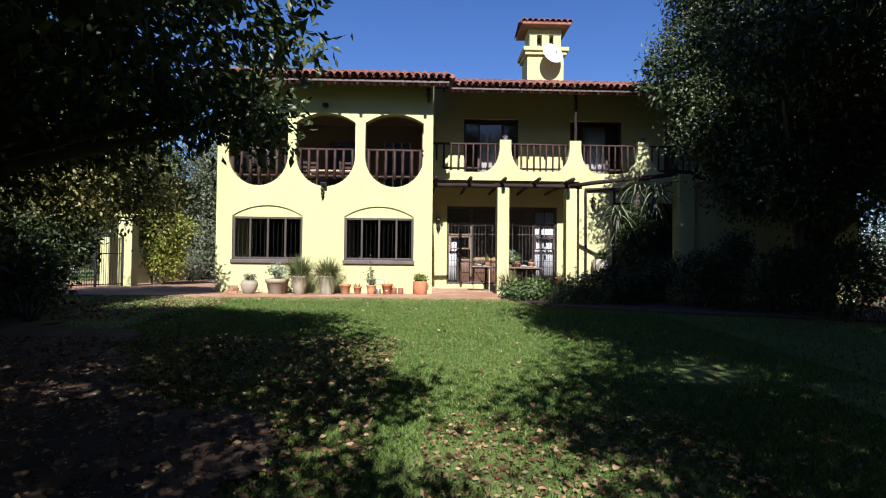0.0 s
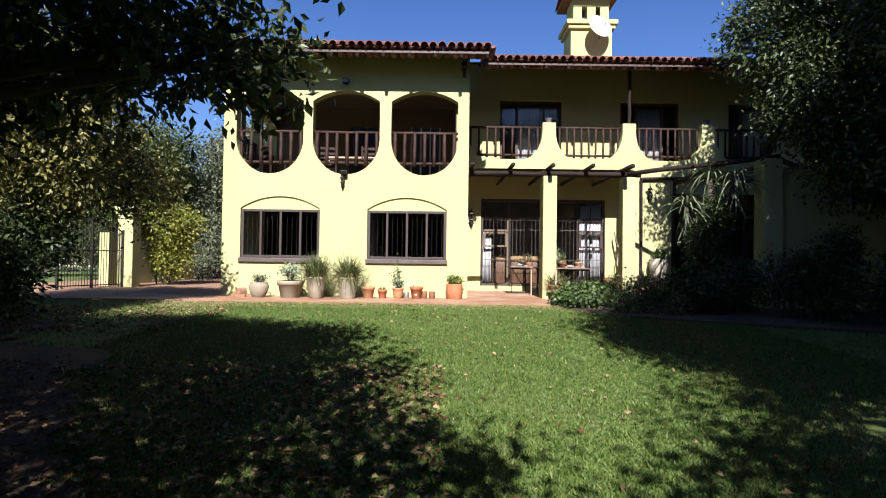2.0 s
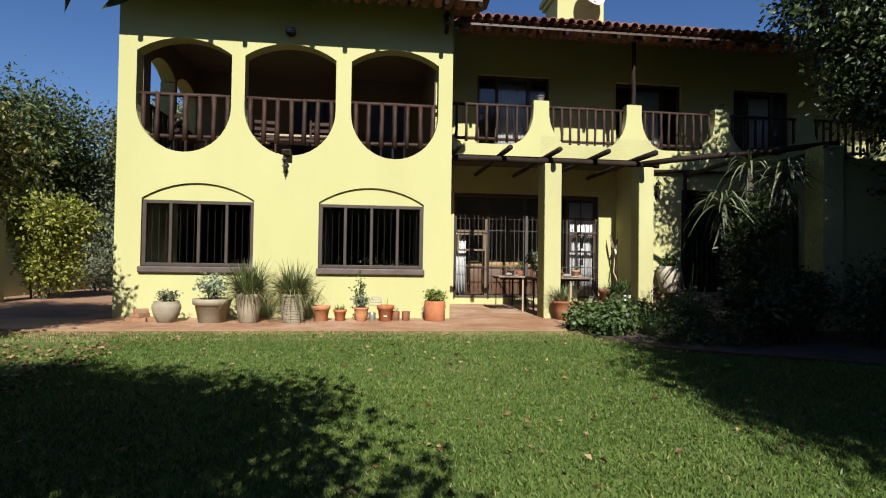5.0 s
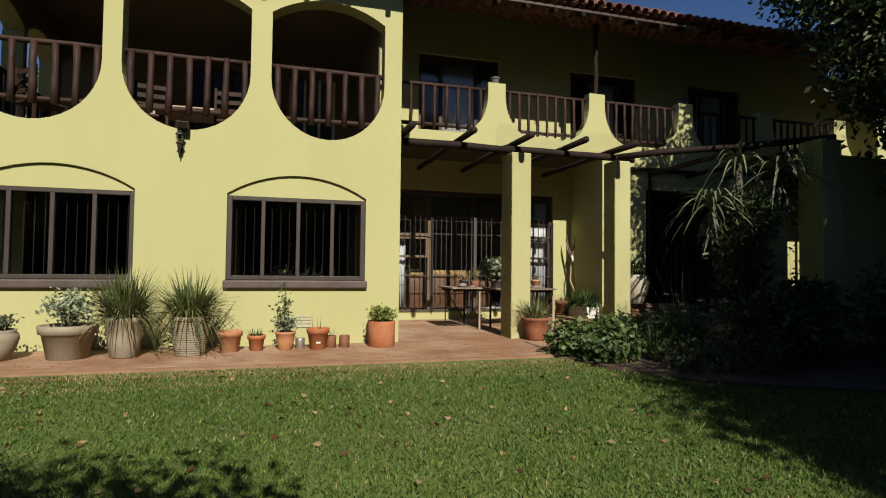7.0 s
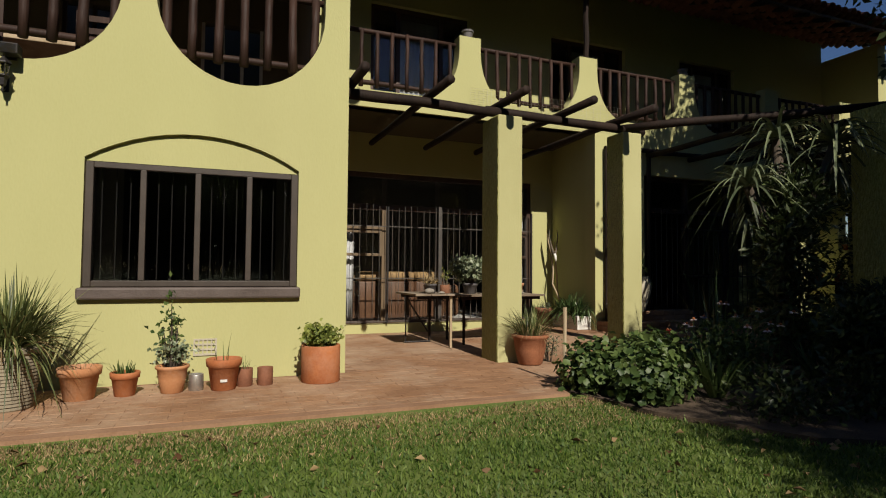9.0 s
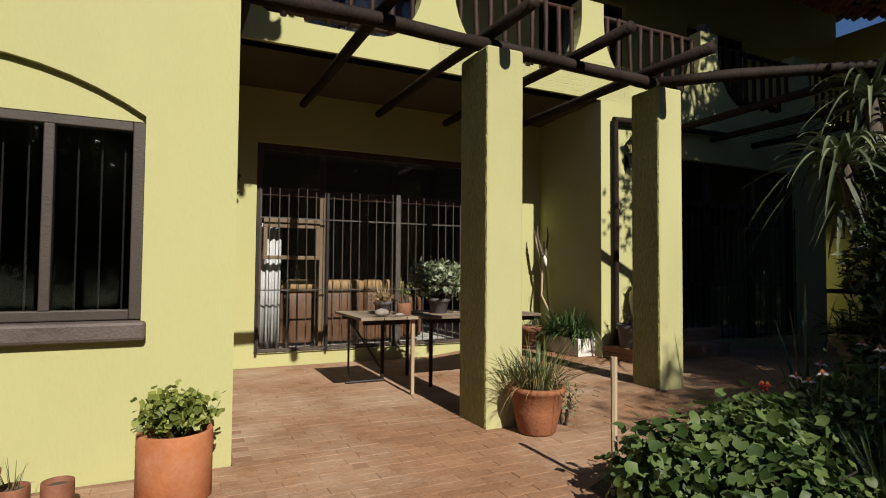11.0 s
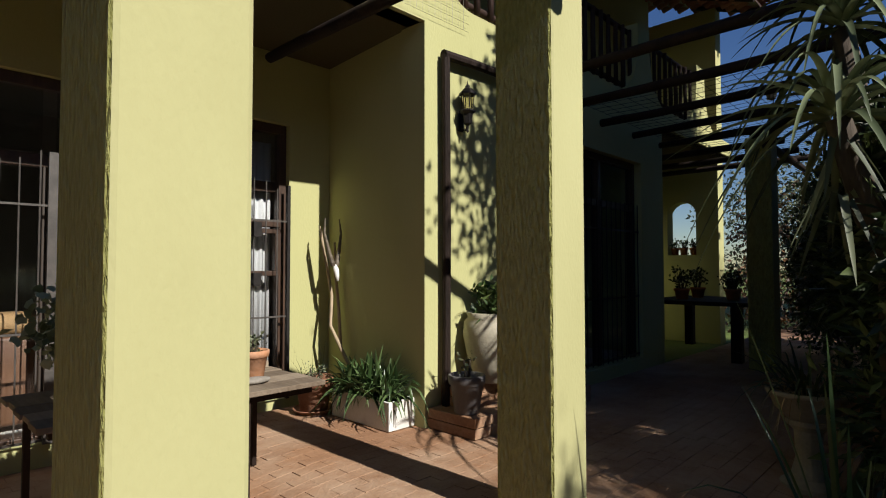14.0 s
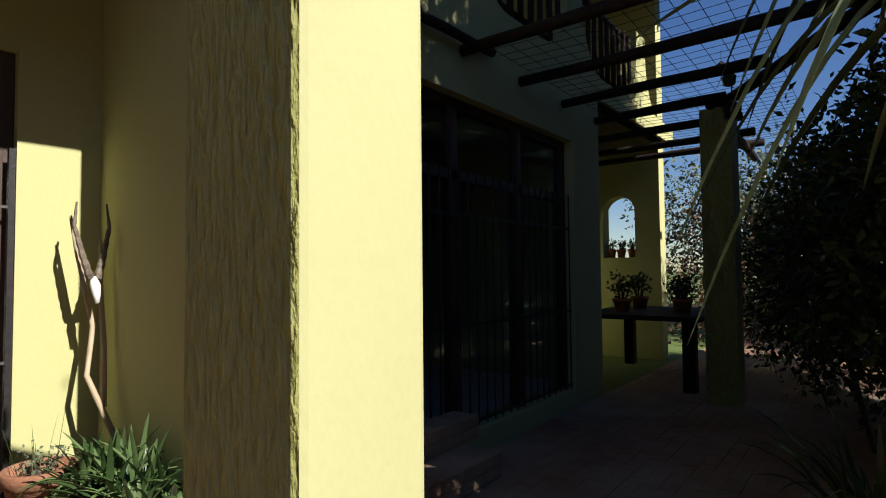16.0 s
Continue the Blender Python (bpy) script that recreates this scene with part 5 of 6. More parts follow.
for i, (x, y, z) in enumerate(((11.0, 16.9, 4.35), (9.4, 16.6, 3.55), (12.2, 17.2, 4.9))):
    hb = thing("hanging_lantern", "small black hanging lantern with curled hook", "lantern", "hanging lanterns", at=(x, y, z))
    part("hook", tube([(0, 0, 0.35), (0, 0, 0.18)], [0.006, 0.006], 5), IRON, hb)
    part("body", lathe([(0.02, 0), (0.07, 0.02), (0.085, 0.12), (0.05, 0.16), (0.01, 0.19)], 8), IRON, hb)

# ---- flower bed ----


def mound(name, label, cat, at, blobs, n, leaf, mat, seed, aspect=0.7, group="", part_name="foliage"):
    """A shrub: woody stems and leaves filling a few mounds (offsets from at)."""
    t = thing(name, label, cat, group, at=at)
    g = np.random.default_rng(seed)
    rr = random.Random(seed)
    bm = bmesh.new()
    P, W = [], []
    for x, y, z, rx, ry, rz in blobs:
        for k in range(5):
            e = (x + rr.uniform(-.7, .7) * rx, y + rr.uniform(-.7, .7) * ry, z + rr.uniform(-.2, .8) * rz)
            tube([(x * 0.4 + rr.uniform(-.05, .05), y * 0.4, -0.05), (x * 0.75, y * 0.75, z * 0.6), e], [0.018, 0.013, 0.005], 5, bm)
        m = int(n / len(blobs))
        d = g.normal(size=(m, 3))
        d /= np.linalg.norm(d, axis=1, keepdims=True)
        q = g.random((m, 1)) ** 0.45 * (1 + 0.16 * g.normal(size=(m, 1)))
        p = np.array([x, y, z]) + d * q * np.array([rx, ry, rz])
        p[:, 2] = np.maximum(p[:, 2], 0.02)
        P.append(p), W.append(d * 0.7 + g.normal(size=(m, 3)) * 0.6)
    part("branchwork", bm, BARK, t)
    P, W = np.concatenate(P), np.concatenate(W)
    L = leaf * g.uniform(0.6, 1.35, len(P))
    if aspect > 0.9:
        part(part_name, round_leaf_mesh(part_name, P, W + np.array([0, -0.2, 0.5]), L, mat, seed), mat, t)
    else:
        part(part_name, leaf_mesh(part_name, P, W, L, L * aspect, mat, 0.2, seed), mat, t)
    return t


bed = part("flower_bed_soil", panel([(1.95, 14.9), (2.3, 13.7), (3.0, 12.8), (5.0, 11.9), (9.0, 10.6), (13.0, 10.0), (13.0, 15.35), (6.9, 15.35), (5.9, 15.35), (4.4, 15.6), (3.0, 15.15), (2.4, 15.0)], [], 0.12, Matrix.Identity(4)), SOIL)
for v in bed.data.vertices:
    v.co.z += min(0.042 * v.co.y, 0.6) - 0.035
tagged(bed, "dark bare soil of the shady flower bed", "soil", kind="structure")
AUTUMN = leafy("autumn_leaf", (0.05, 0.022, 0.01), (0.15, 0.075, 0.03), 0.6, 0.15)
FLOWER_RED = leafy("red_petal", (0.45, 0.015, 0.03), (0.65, 0.04, 0.06), 0.5, 0.2)
FLOWER_PINK = leafy("pale_petal", (0.62, 0.50, 0.52), (0.80, 0.72, 0.74), 0.5, 0.3)
mound("geranium", "bushy green geranium with scalloped leaves in sun", "geranium", (2.65, 14.35, 0.62), [(-0.35, 0.15, 0.2, 0.35, 0.3, 0.28), (0.1, 0.0, 0.26, 0.4, 0.35, 0.32), (0.5, 0.25, 0.24, 0.35, 0.3, 0.3), (-0.1, -0.35, 0.16, 0.4, 0.3, 0.24)], 4200, 0.06, LEAF_MID, 101, 0.95)
mound("flower_clump", "leggy flowering clump with pale drooping daisies", "flowers", (3.7, 14.45, 0.62), [(0, 0, 0.25, 0.5, 0.4, 0.35), (0.5, 0.1, 0.3, 0.45, 0.4, 0.4)], 1800, 0.07, LEAF_MID, 102, 0.5)
mound("shrub", "low dark green shrub at the edge of the lawn", "shrub", (3.3, 13.3, 0.58), [(0, 0, 0.15, 0.5, 0.4, 0.25), (0.7, -0.2, 0.2, 0.5, 0.4, 0.3)], 1800, 0.06, LEAF_DARK, 103, 0.5, "bed shrubs")


def bloom(at, label, mat, r, stalk, seed):
    t = thing("flower", label, "flower", "bed flowers", at=at)
    g = np.random.default_rng(seed)
    part("stalk", tube([(0, 0, 0), (0.01, 0.01, stalk * 0.6), (0.02, 0, stalk)], [0.004, 0.003, 0.003], 5), LEAF_MID, t)
    n = 14
    a = np.arange(n) * 2 * math.pi / n
    base = np.tile(np.array([0.02, 0, stalk]), (n, 1))
    way = np.stack((np.cos(a), np.sin(a), -0.35 + 0.2 * g.normal(size=n)), 1)
    part("corolla", leaf_mesh("corolla", base, way, np.full(n, r), np.full(n, r * 0.34), mat, 0.1, seed), mat, t)
    part("eye", lathe([(0.012, stalk - 0.01), (0.016, stalk + 0.01), (0.004, stalk + 0.022)], 8, at=(0.02, 0, 0)), TERRA, t)


rr = random.Random(8)
for i in range(13):
    bloom((3.35 + rr.uniform(0, 1.1), 14.2 + rr.uniform(-.3, .5), 0.62), "pale pink drooping daisy on a tall stalk", FLOWER_PINK, 0.045, rr.uniform(0.55, 0.85), i)
for i in range(3):
    bloom((3.45 + rr.uniform(0, .07), 14.85 + rr.uniform(-.05, .05), 0.62), "red geranium flower head", FLOWER_RED, 0.032, rr.uniform(0.46, 0.52), 40 + i)
stake = thing("garden_stake", "thin weathered wooden stake standing in the bed", "stake", at=(2.13, 14.78, 0.62))
part("pole", log((0, 0, -0.05), (0.02, 0.02, 0.78), 0.018, 0.02, 7, 3, 0.004), POLEWOOD, stake)
SHRUBS = (((4.6, 13.4, 0.58), 0.7, 0.8, 111), ((5.6, 13.9, 0.58), 0.8, 1.0, 112), ((6.4, 12.7, 0.55), 0.9, 1.2, 113), ((7.6, 12.0, 0.52), 1.0, 1.3, 114), ((8.8, 11.3, 0.5), 1.1, 1.5, 115), ((10.4, 11.0, 0.48), 1.2, 1.9, 116), ((12.0, 10.6, 0.46), 1.3, 2.2, 117), ((7.3, 13.5, 0.58), 0.8, 1.6, 118), ((13.2, 9.0, 0.4), 1.5, 2.6, 119), ((12.4, 6.8, 0.3), 1.5, 2.4, 120), ((12.6, 4.0, 0.2), 1.6, 2.6, 121), ((12.8, 1.0, 0.05), 1.6, 2.6, 122))
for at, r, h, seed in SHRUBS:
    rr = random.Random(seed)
    # Leaf colour paints in the light: lighter leaf in sun, darker leaf in shade.
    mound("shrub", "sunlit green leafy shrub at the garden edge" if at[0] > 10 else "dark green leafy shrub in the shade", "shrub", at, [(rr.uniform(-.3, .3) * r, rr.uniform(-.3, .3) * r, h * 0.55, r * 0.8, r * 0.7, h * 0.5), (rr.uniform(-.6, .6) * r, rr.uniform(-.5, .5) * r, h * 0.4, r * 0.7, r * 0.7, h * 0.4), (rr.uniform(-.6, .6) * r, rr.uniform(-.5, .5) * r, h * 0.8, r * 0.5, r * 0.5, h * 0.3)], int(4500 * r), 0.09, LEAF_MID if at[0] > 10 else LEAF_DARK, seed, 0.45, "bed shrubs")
for i, at in enumerate(((4.3, 14.7, 0.62), (5.1, 14.3, 0.62), (3.2, 13.9, 0.62), (6.2, 14.6, 0.62), (4.75, 15.0, 0.62))):
    ir = thing("strap_plant", "clump of upright strap leaves in the bed", "plant", "strap plants", at=at)
    reeds(45, 0.7, 0.035, 0.5, LEAF_MID, 130 + i, 0.8)(ir, 0, 0.12)
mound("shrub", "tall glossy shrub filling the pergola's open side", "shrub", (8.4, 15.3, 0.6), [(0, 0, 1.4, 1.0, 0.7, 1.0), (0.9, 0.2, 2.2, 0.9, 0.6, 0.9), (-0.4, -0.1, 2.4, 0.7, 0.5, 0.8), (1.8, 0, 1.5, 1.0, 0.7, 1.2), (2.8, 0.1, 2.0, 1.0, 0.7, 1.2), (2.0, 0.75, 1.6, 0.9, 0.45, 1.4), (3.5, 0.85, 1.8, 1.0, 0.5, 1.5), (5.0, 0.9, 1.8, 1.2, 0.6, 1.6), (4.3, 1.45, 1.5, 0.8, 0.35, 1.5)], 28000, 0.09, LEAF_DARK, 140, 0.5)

mound("aloe_thicket", "dark tangle of dry aloe leaves and shrub round the trunk", "shrub", (5.68, 14.95, 0.6), [(0, 0, 0.7, 0.5, 0.45, 0.6), (-0.1, 0, 1.5, 0.42, 0.4, 0.6), (0.2, 0.05, 2.1, 0.4, 0.35, 0.4)], 4200, 0.13, LEAF_DARK, 145, 0.28)
gwall = part("garden_wall_shaded", box(7.09, 11.5, 14.5, 14.8, 0.4, 3.7), PLASTER)
tagged(gwall, "plain plastered garden wall in deep shade behind shrubs", "wall", kind="structure")

# ---- trees ----
LEFT = [(-3.3, 3.2, 4.2, 2.0, 2.0, 1.3), (-2.7, 5.3, 3.9, 1.5, 1.6, 0.9), (-4.5, 5.7, 4.0, 1.9, 1.5, 1.2), (-5.6, 3.8, 4.6, 2.0, 2.2, 1.6), (-1.75, 3.6, 3.8, 1.1, 1.5, 0.75), (-5.7, 6.7, 3.3, 1.7, 1.1, 1.1), (-3.2, 0.6, 4.6, 2.4, 1.8, 1.4), (-4.4, 3.4, 5.4, 2.2, 2.0, 1.2), (-1.9, 0.2, 4.4, 1.6, 1.4, 0.9), (-6.6, 6.0, 3.6, 1.6, 2.0, 1.6), (-2.75, 6.9, 3.4, 0.6, 0.6, 0.45), (-3.6, 7.1, 3.3, 0.8, 0.7, 0.5), (-4.8, 7.3, 3.4, 1.0, 0.8, 0.7), (-6.5, 7.2, 2.8, 1.2, 1.0, 1.2), (-3.6, -1.8, 4.2, 2.2, 1.6, 1.2), (-1.7, -1.7, 4.0, 1.3, 1.3, 0.8), (-5.8, -0.6, 4.2, 2.0, 2.0, 1.4), (-2.1, 6.9, 3.3, 0.55, 0.5, 0.5), (-0.7, -2.6, 4.2, 1.3, 1.2, 0.8), (-2.6, -3.6, 4.6, 1.8, 1.4, 1.0), (-4.6, -3.5, 4.8, 2.0, 1.6, 1.2), (-0.5, 0.5, 4.3, 0.8, 1.0, 0.5)]
tree("tree", "large dark-leaved tree with low spreading crown over the lawn", (-5.9, 4.4, 0.17), 0.22, LEFT, 2600, 0.135, LEAF_TREE, 11, spread=0.15)
# High blobs over the pergola and at x 12.7: added unseen to block light.
RIGHT = [(6.2, 9.7, 5.6, 0.95, 1.2, 0.9), (8.8, 12.6, 4.6, 2.0, 1.8, 1.6), (7.5, 13.2, 5.4, 1.4, 1.1, 1.4), (9.8, 13.0, 7.0, 2.2, 2.0, 2.0), (8.6, 12.6, 7.2, 1.5, 1.5, 1.6), (10.6, 12.2, 5.0, 1.6, 1.6, 1.5), (9.4, 12.6, 9.2, 2.0, 1.8, 1.6), (8.4, 11.6, 3.6, 1.5, 1.2, 1.2), (7.8, 13.0, 3.6, 1.0, 0.9, 0.9), (6.8, 13.9, 6.5, 1.2, 1.0, 1.3), (7.8, 10.2, 5.8, 1.5, 1.6, 1.4), (9.6, 9.8, 6.4, 2.0, 2.0, 1.8), (8.2, 11.0, 8.6, 1.8, 1.8, 1.6), (10.6, 10.2, 8.0, 1.8, 1.8, 1.8), (12.7, 13.5, 4.0, 1.6, 1.4, 1.5), (8.4, 14.6, 8.8, 1.2, 1.3, 1.2), (7.6, 14.4, 9.7, 1.0, 0.8, 0.8), (9.0, 15.6, 9.3, 2.0, 1.8, 1.1), (11.0, 15.4, 9.6, 1.6, 1.8, 1.2), (10.2, 17.2, 9.9, 1.8, 1.5, 1.0), (8.5, 14.5, 7.4, 1.1, 1.0, 1.2), (7.0, 13.5, 4.7, 0.9, 0.8, 0.8), (8.9, 15.6, 7.6, 1.0, 0.9, 0.7)]
tree("tree", "tall dense dark green tree beside the pergola", (8.9, 12.3, 0.5), 0.22, RIGHT, 5600, 0.12, LEAF_DARK, 12, spread=0.17, stems=3)
BEHIND = [(4.2, 0.3, 5.2, 2.4, 2.0, 1.2), (5.6, 2.4, 5.6, 2.4, 2.0, 1.3), (3.8, 3.2, 5.8, 1.9, 1.7, 0.9), (6.5, -0.5, 5.6, 2.4, 2.2, 1.5), (3.2, -2.2, 5.0, 2.0, 2.0, 1.2), (7.8, 3.5, 6.2, 2.2, 2.0, 1.4), (4.7, 5.6, 6.7, 2.2, 1.6, 0.9), (7.0, 6.2, 6.9, 2.4, 1.9, 1.2), (8.6, 0.5, 5.0, 2.0, 2.2, 1.6), (9.2, 5.5, 6.0, 2.0, 2.2, 1.6), (1.9, -0.6, 4.7, 1.2, 1.1, 0.6), (5.4, 6.2, 7.1, 2.0, 1.6, 1.0), (3.6, 4.6, 5.7, 1.7, 1.4, 0.9), (5.6, 4.8, 5.4, 2.0, 1.6, 1.0), (4.0, 4.4, 6.4, 1.9, 1.6, 0.8), (4.4, 3.0, 5.0, 1.8, 1.5, 0.8), (5.2, 6.4, 7.6, 2.0, 1.5, 0.8), (3.0, 3.9, 5.3, 1.0, 1.0, 0.6), (7.4, 4.6, 6.4, 1.8, 1.6, 0.9)]
tree("tree", "broad shade tree over the lawn", (8.6, 1.8, 0.05), 0.24, BEHIND, 4000, 0.14, LEAF_DARK, 13, spread=0.2)
DRIVE = [(-7.7, 13.0, 3.6, 1.4, 1.2, 1.3), (-6.5, 13.3, 3.0, 0.6, 0.6, 0.8), (-9.0, 12.6, 4.4, 1.7, 1.4, 1.5), (-8.0, 11.2, 3.4, 1.4, 1.2, 1.2), (-6.65, 11.3, 4.3, 0.8, 0.8, 0.9), (-7.1, 11.6, 3.1, 0.8, 0.8, 0.8), (-7.7, 12.4, 4.9, 1.2, 1.0, 1.0)]
tree("tree", "dark leafy tree shading the driveway corner", (-8.8, 12.6, 0.53), 0.13, DRIVE, 3800, 0.11, LEAF_OLIVE, 14, spread=0.16)
# hedge, then unseen trees added to close the garden and block sky
for i, (x, y, r, h) in enumerate(((-9.6, 13.0, 1.3, 3.0), (-9.8, 10.6, 1.4, 3.6), (-9.6, 8.2, 1.5, 3.6), (-9.4, 5.6, 1.5, 3.8), (-9.4, 2.8, 1.5, 3.8), (-9.4, 0.0, 1.6, 4.0), (-8.2, 9.6, 1.0, 2.0), (-8.0, 7.6, 1.1, 2.2), (-8.9, 12.0, 0.9, 1.6), (-7.7, 11.2, 0.8, 2.0))):
    mound("hedge_shrub", "dense dark shrub along the garden edge", "shrub", (x, y, ground_z(x, y)), [(0, 0, h * 0.5, r, r, h * 0.5), (0.3, 0.4, h * 0.75, r * 0.8, r * 0.8, h * 0.35), (0.2, -0.5, h * 0.35, r * 0.9, r * 0.9, h * 0.35)], 6500, 0.12, LEAF_DARK, 200 + i, 0.45, "hedge shrubs")
# Inner ring, never in view: added to close the lawn and dim ambient sky.
for i, (x, y, h) in enumerate(((-9, -6, 8), (-4, -9, 9), (1, -11, 9), (6, -9, 9), (11, -6, 9), (15.5, 0, 9), (16.5, 7, 9), (-12.5, -1, 8))):
    rr = random.Random(300 + i)
    bl = [(x + rr.uniform(-1.2, 1.2), y + rr.uniform(-1.2, 1.2), h * f, 2.4 * (1.15 - 0.5 * f), 2.4 * (1.15 - 0.5 * f), h * 0.2) for f in (0.3, 0.45, 0.6, 0.75, 0.88)]
    tree("tree", "added tree out of view, closing the lawn and blocking sky light", (x, y, ground_z(x, y)), 0.2, bl, 1300, 0.2, LEAF_DARK, 300 + i, spread=0.3, group="boundary trees")
# Taller outer ring, also unseen, added to keep low sky off the porch.
for i, (x, y) in enumerate(((-17, -13), (-10, -17), (-3, -19), (4, -18), (11, -16), (18, -12), (24, -4), (25, 6))):
    rr = random.Random(320 + i)
    h = 15
    bl = [(x + rr.uniform(-1.8, 1.8), y + rr.uniform(-1.8, 1.8), h * f, 4.6 * (1.1 - 0.4 * f), 4.6 * (1.1 - 0.4 * f), h * 0.17) for f in (0.28, 0.45, 0.6, 0.74, 0.86)]
    tree("tree", "added very tall tree out of view, blocking low sky light", (x, y, ground_z(x, y)), 0.35, bl, 520, 0.42, LEAF_DARK, 320 + i, spread=0.5, group="tall boundary trees")
for i, at in enumerate(((-6.9, 10.0, 0.42), (-7.3, 9.2, 0.39), (-6.9, 8.4, 0.35), (-7.6, 10.9, 0.46))):
    ir = thing("strap_plant", "clump of long arching strap leaves by the hedge", "plant", "hedge strap plants", at=at)
    reeds(80, 0.85, 0.035, 0.55, LEAF_GREY, 330 + i, 0.9)(ir, 0, 0.2)

# ---- driveway side: gate, pillar, wall ----
gp = thing("gate_pillar", "cream plastered gate pillar with moulded cap", "pillar", at=(-10.1, 19.3, 0.6))
part("shaft", box(-0.23, 0.23, -0.23, 0.23, -0.05, 2.25, 0.02), PLASTER, gp)
part("cap", box(-0.28, 0.28, -0.28, 0.28, 2.25, 2.35, 0.02), PLASTER, gp)
part("cap_top", box(-0.34, 0.34, -0.34, 0.34, 2.35, 2.47, 0.03), PLASTER, gp)
gate = thing("garden_gate", "black wrought-iron double gate with arched top", "gate")
g0, g1 = Vector((-10.85, 17.2, 0.62)), Vector((-10.15, 19.05, 0.62))
for f in (0.0, 0.5, 1.0):
    p = g0.lerp(g1, f)
    part("stile", box(p.x - 0.03, p.x + 0.03, p.y - 0.03, p.y + 0.03, 0.60, 2.35 + (0.35 if f == 0.5 else 0)), IRON, gate)
for k in range(24):
    f = (k + 0.5) / 24
    p = g0.lerp(g1, f)
    top = 1.7 + 0.42 * math.sin(math.pi * f)
    part("bar", tube([p + Vector((0, 0, 0.05)), p + Vector((0, 0, top))], [0.009] * 2, 5), IRON, gate)
part("bottom_rail", tube([g0 + Vector((0, 0, 0.1)), g1 + Vector((0, 0, 0.1))], [0.018] * 2, 6), IRON, gate)
part("middle_rail", tube([g0 + Vector((0, 0, 1.1)), g1 + Vector((0, 0, 1.1))], [0.018] * 2, 6), IRON, gate)
part("arched_rail", tube([g0.lerp(g1, k / 12) + Vector((0, 0, 1.65 + 0.42 * math.sin(math.pi * k / 12))) for k in range(13)], [0.02] * 13, 6), IRON, gate)
gw = part("garden_wall", box(-11.2, -10.9, 19.6, 30, 0.4, 2.3), PLASTER)
tagged(gw, "plain cream garden wall beside the driveway", "wall", kind="structure")
mound("golden_shrub", "sunlit golden-green rounded shrub by the driveway wall", "shrub", (-9.7, 20.6, 0.62), [(0, 0, 1.9, 1.0, 0.9, 0.8), (0.2, 0.1, 1.0, 0.7, 0.7, 0.8), (-0.4, 0, 2.1, 0.7, 0.7, 0.6), (0.5, 0.1, 2.0, 0.7, 0.7, 0.6)], 13000, 0.10, LEAF_GOLD, 150, 0.6)
for i, (x, y, z, r) in enumerate(((-7.6, 21.5, 0.6, 0.5), (-10.0, 24.0, 0.6, 0.8), (-8.2, 24.5, 0.6, 0.8))):
    mound("shrub", "grey-green shrub beside the driveway", "shrub", (x, y, z), [(0, 0, 0.5, r, r, 0.6), (0.2, 0.2, 0.9, r * 0.7, r * 0.7, 0.5)], 1500, 0.08, LEAF_GREY, 160 + i, 0.5, "driveway shrubs")
for i, (x, y, h, s) in enumerate(((-10.5, 27, 7.8, 2.6), (-13.5, 25, 7.0, 2.4), (-7.4, 31, 7.0, 2.6), (-16, 30, 6.5, 2.8), (-20, 24, 6, 2.6), (-23, 34, 7, 3), (-11, 36, 7, 3))):
    rr = random.Random(400 + i)
    bl = [(x + rr.uniform(-1, 1) * s * 0.6, y + rr.uniform(-1, 1) * s * 0.6, h * f, s * (1.1 - 0.4 * f), s * (1.1 - 0.4 * f), h * 0.2) for f in (0.35, 0.55, 0.7, 0.8)]
    tree("tree", "grey-green tree behind the driveway wall", (x, y, 0.55), 0.16, bl, 3000, 0.15, LEAF_TREE if i % 2 else LEAF_GREY, 400 + i, spread=0.22, group="driveway trees")
for i, (x, y, h, s) in enumerate(((17.5, 17.6, 4.6, 1.3), (20, 22.5, 3.4, 1.4), (18.5, 16, 5.5, 2.0), (21, 18.5, 6, 2.5))):
    rr = random.Random(450 + i)
    bl = [(x + rr.uniform(-1, 1) * s * 0.6, y + rr.uniform(-1, 1) * s * 0.6, h * f, s * (1.1 - 0.4 * f), s * (1.1 - 0.4 * f), h * 0.2) for f in (0.3, 0.5, 0.7)]
    tree("tree", "autumn-brown garden tree beyond the pergola", (x, y, 0.5), 0.14, bl, 900, 0.14, AUTUMN if i == 0 else LEAF_GREY, 450 + i, spread=0.25, group="far garden trees")
fh = thing("neighbour_house", "distant pinkish house with low tiled roof beyond the gate", "house", at=(-38, 52, 0.5))
part("wall", box(-6, 6, 0, 6, 0, 3.2), FAR, fh)
bm = bmesh.new()
v = [bm.verts.new(p) for p in ((-6.5, -0.5, 3.2), (6.5, -0.5, 3.2), (6.5, 6.5, 3.2), (-6.5, 6.5, 3.2), (-4, 3, 5.2), (4, 3, 5.2))]
for f in ((0, 1, 5, 4), (1, 2, 5), (2, 3, 4, 5), (3, 0, 4), (3, 2, 1, 0)):
    bm.faces.new([v[i] for i in f])
part("roof", bm, TILE_REST, fh)
for x in (-3.5, 0.5, 3.5):
    part("window", box(x - 0.7, x + 0.7, -0.03, 0.05, 1.0, 2.3), GREYPLASTIC, fh)

# ---- lawn cover ----
g = np.random.default_rng(7)


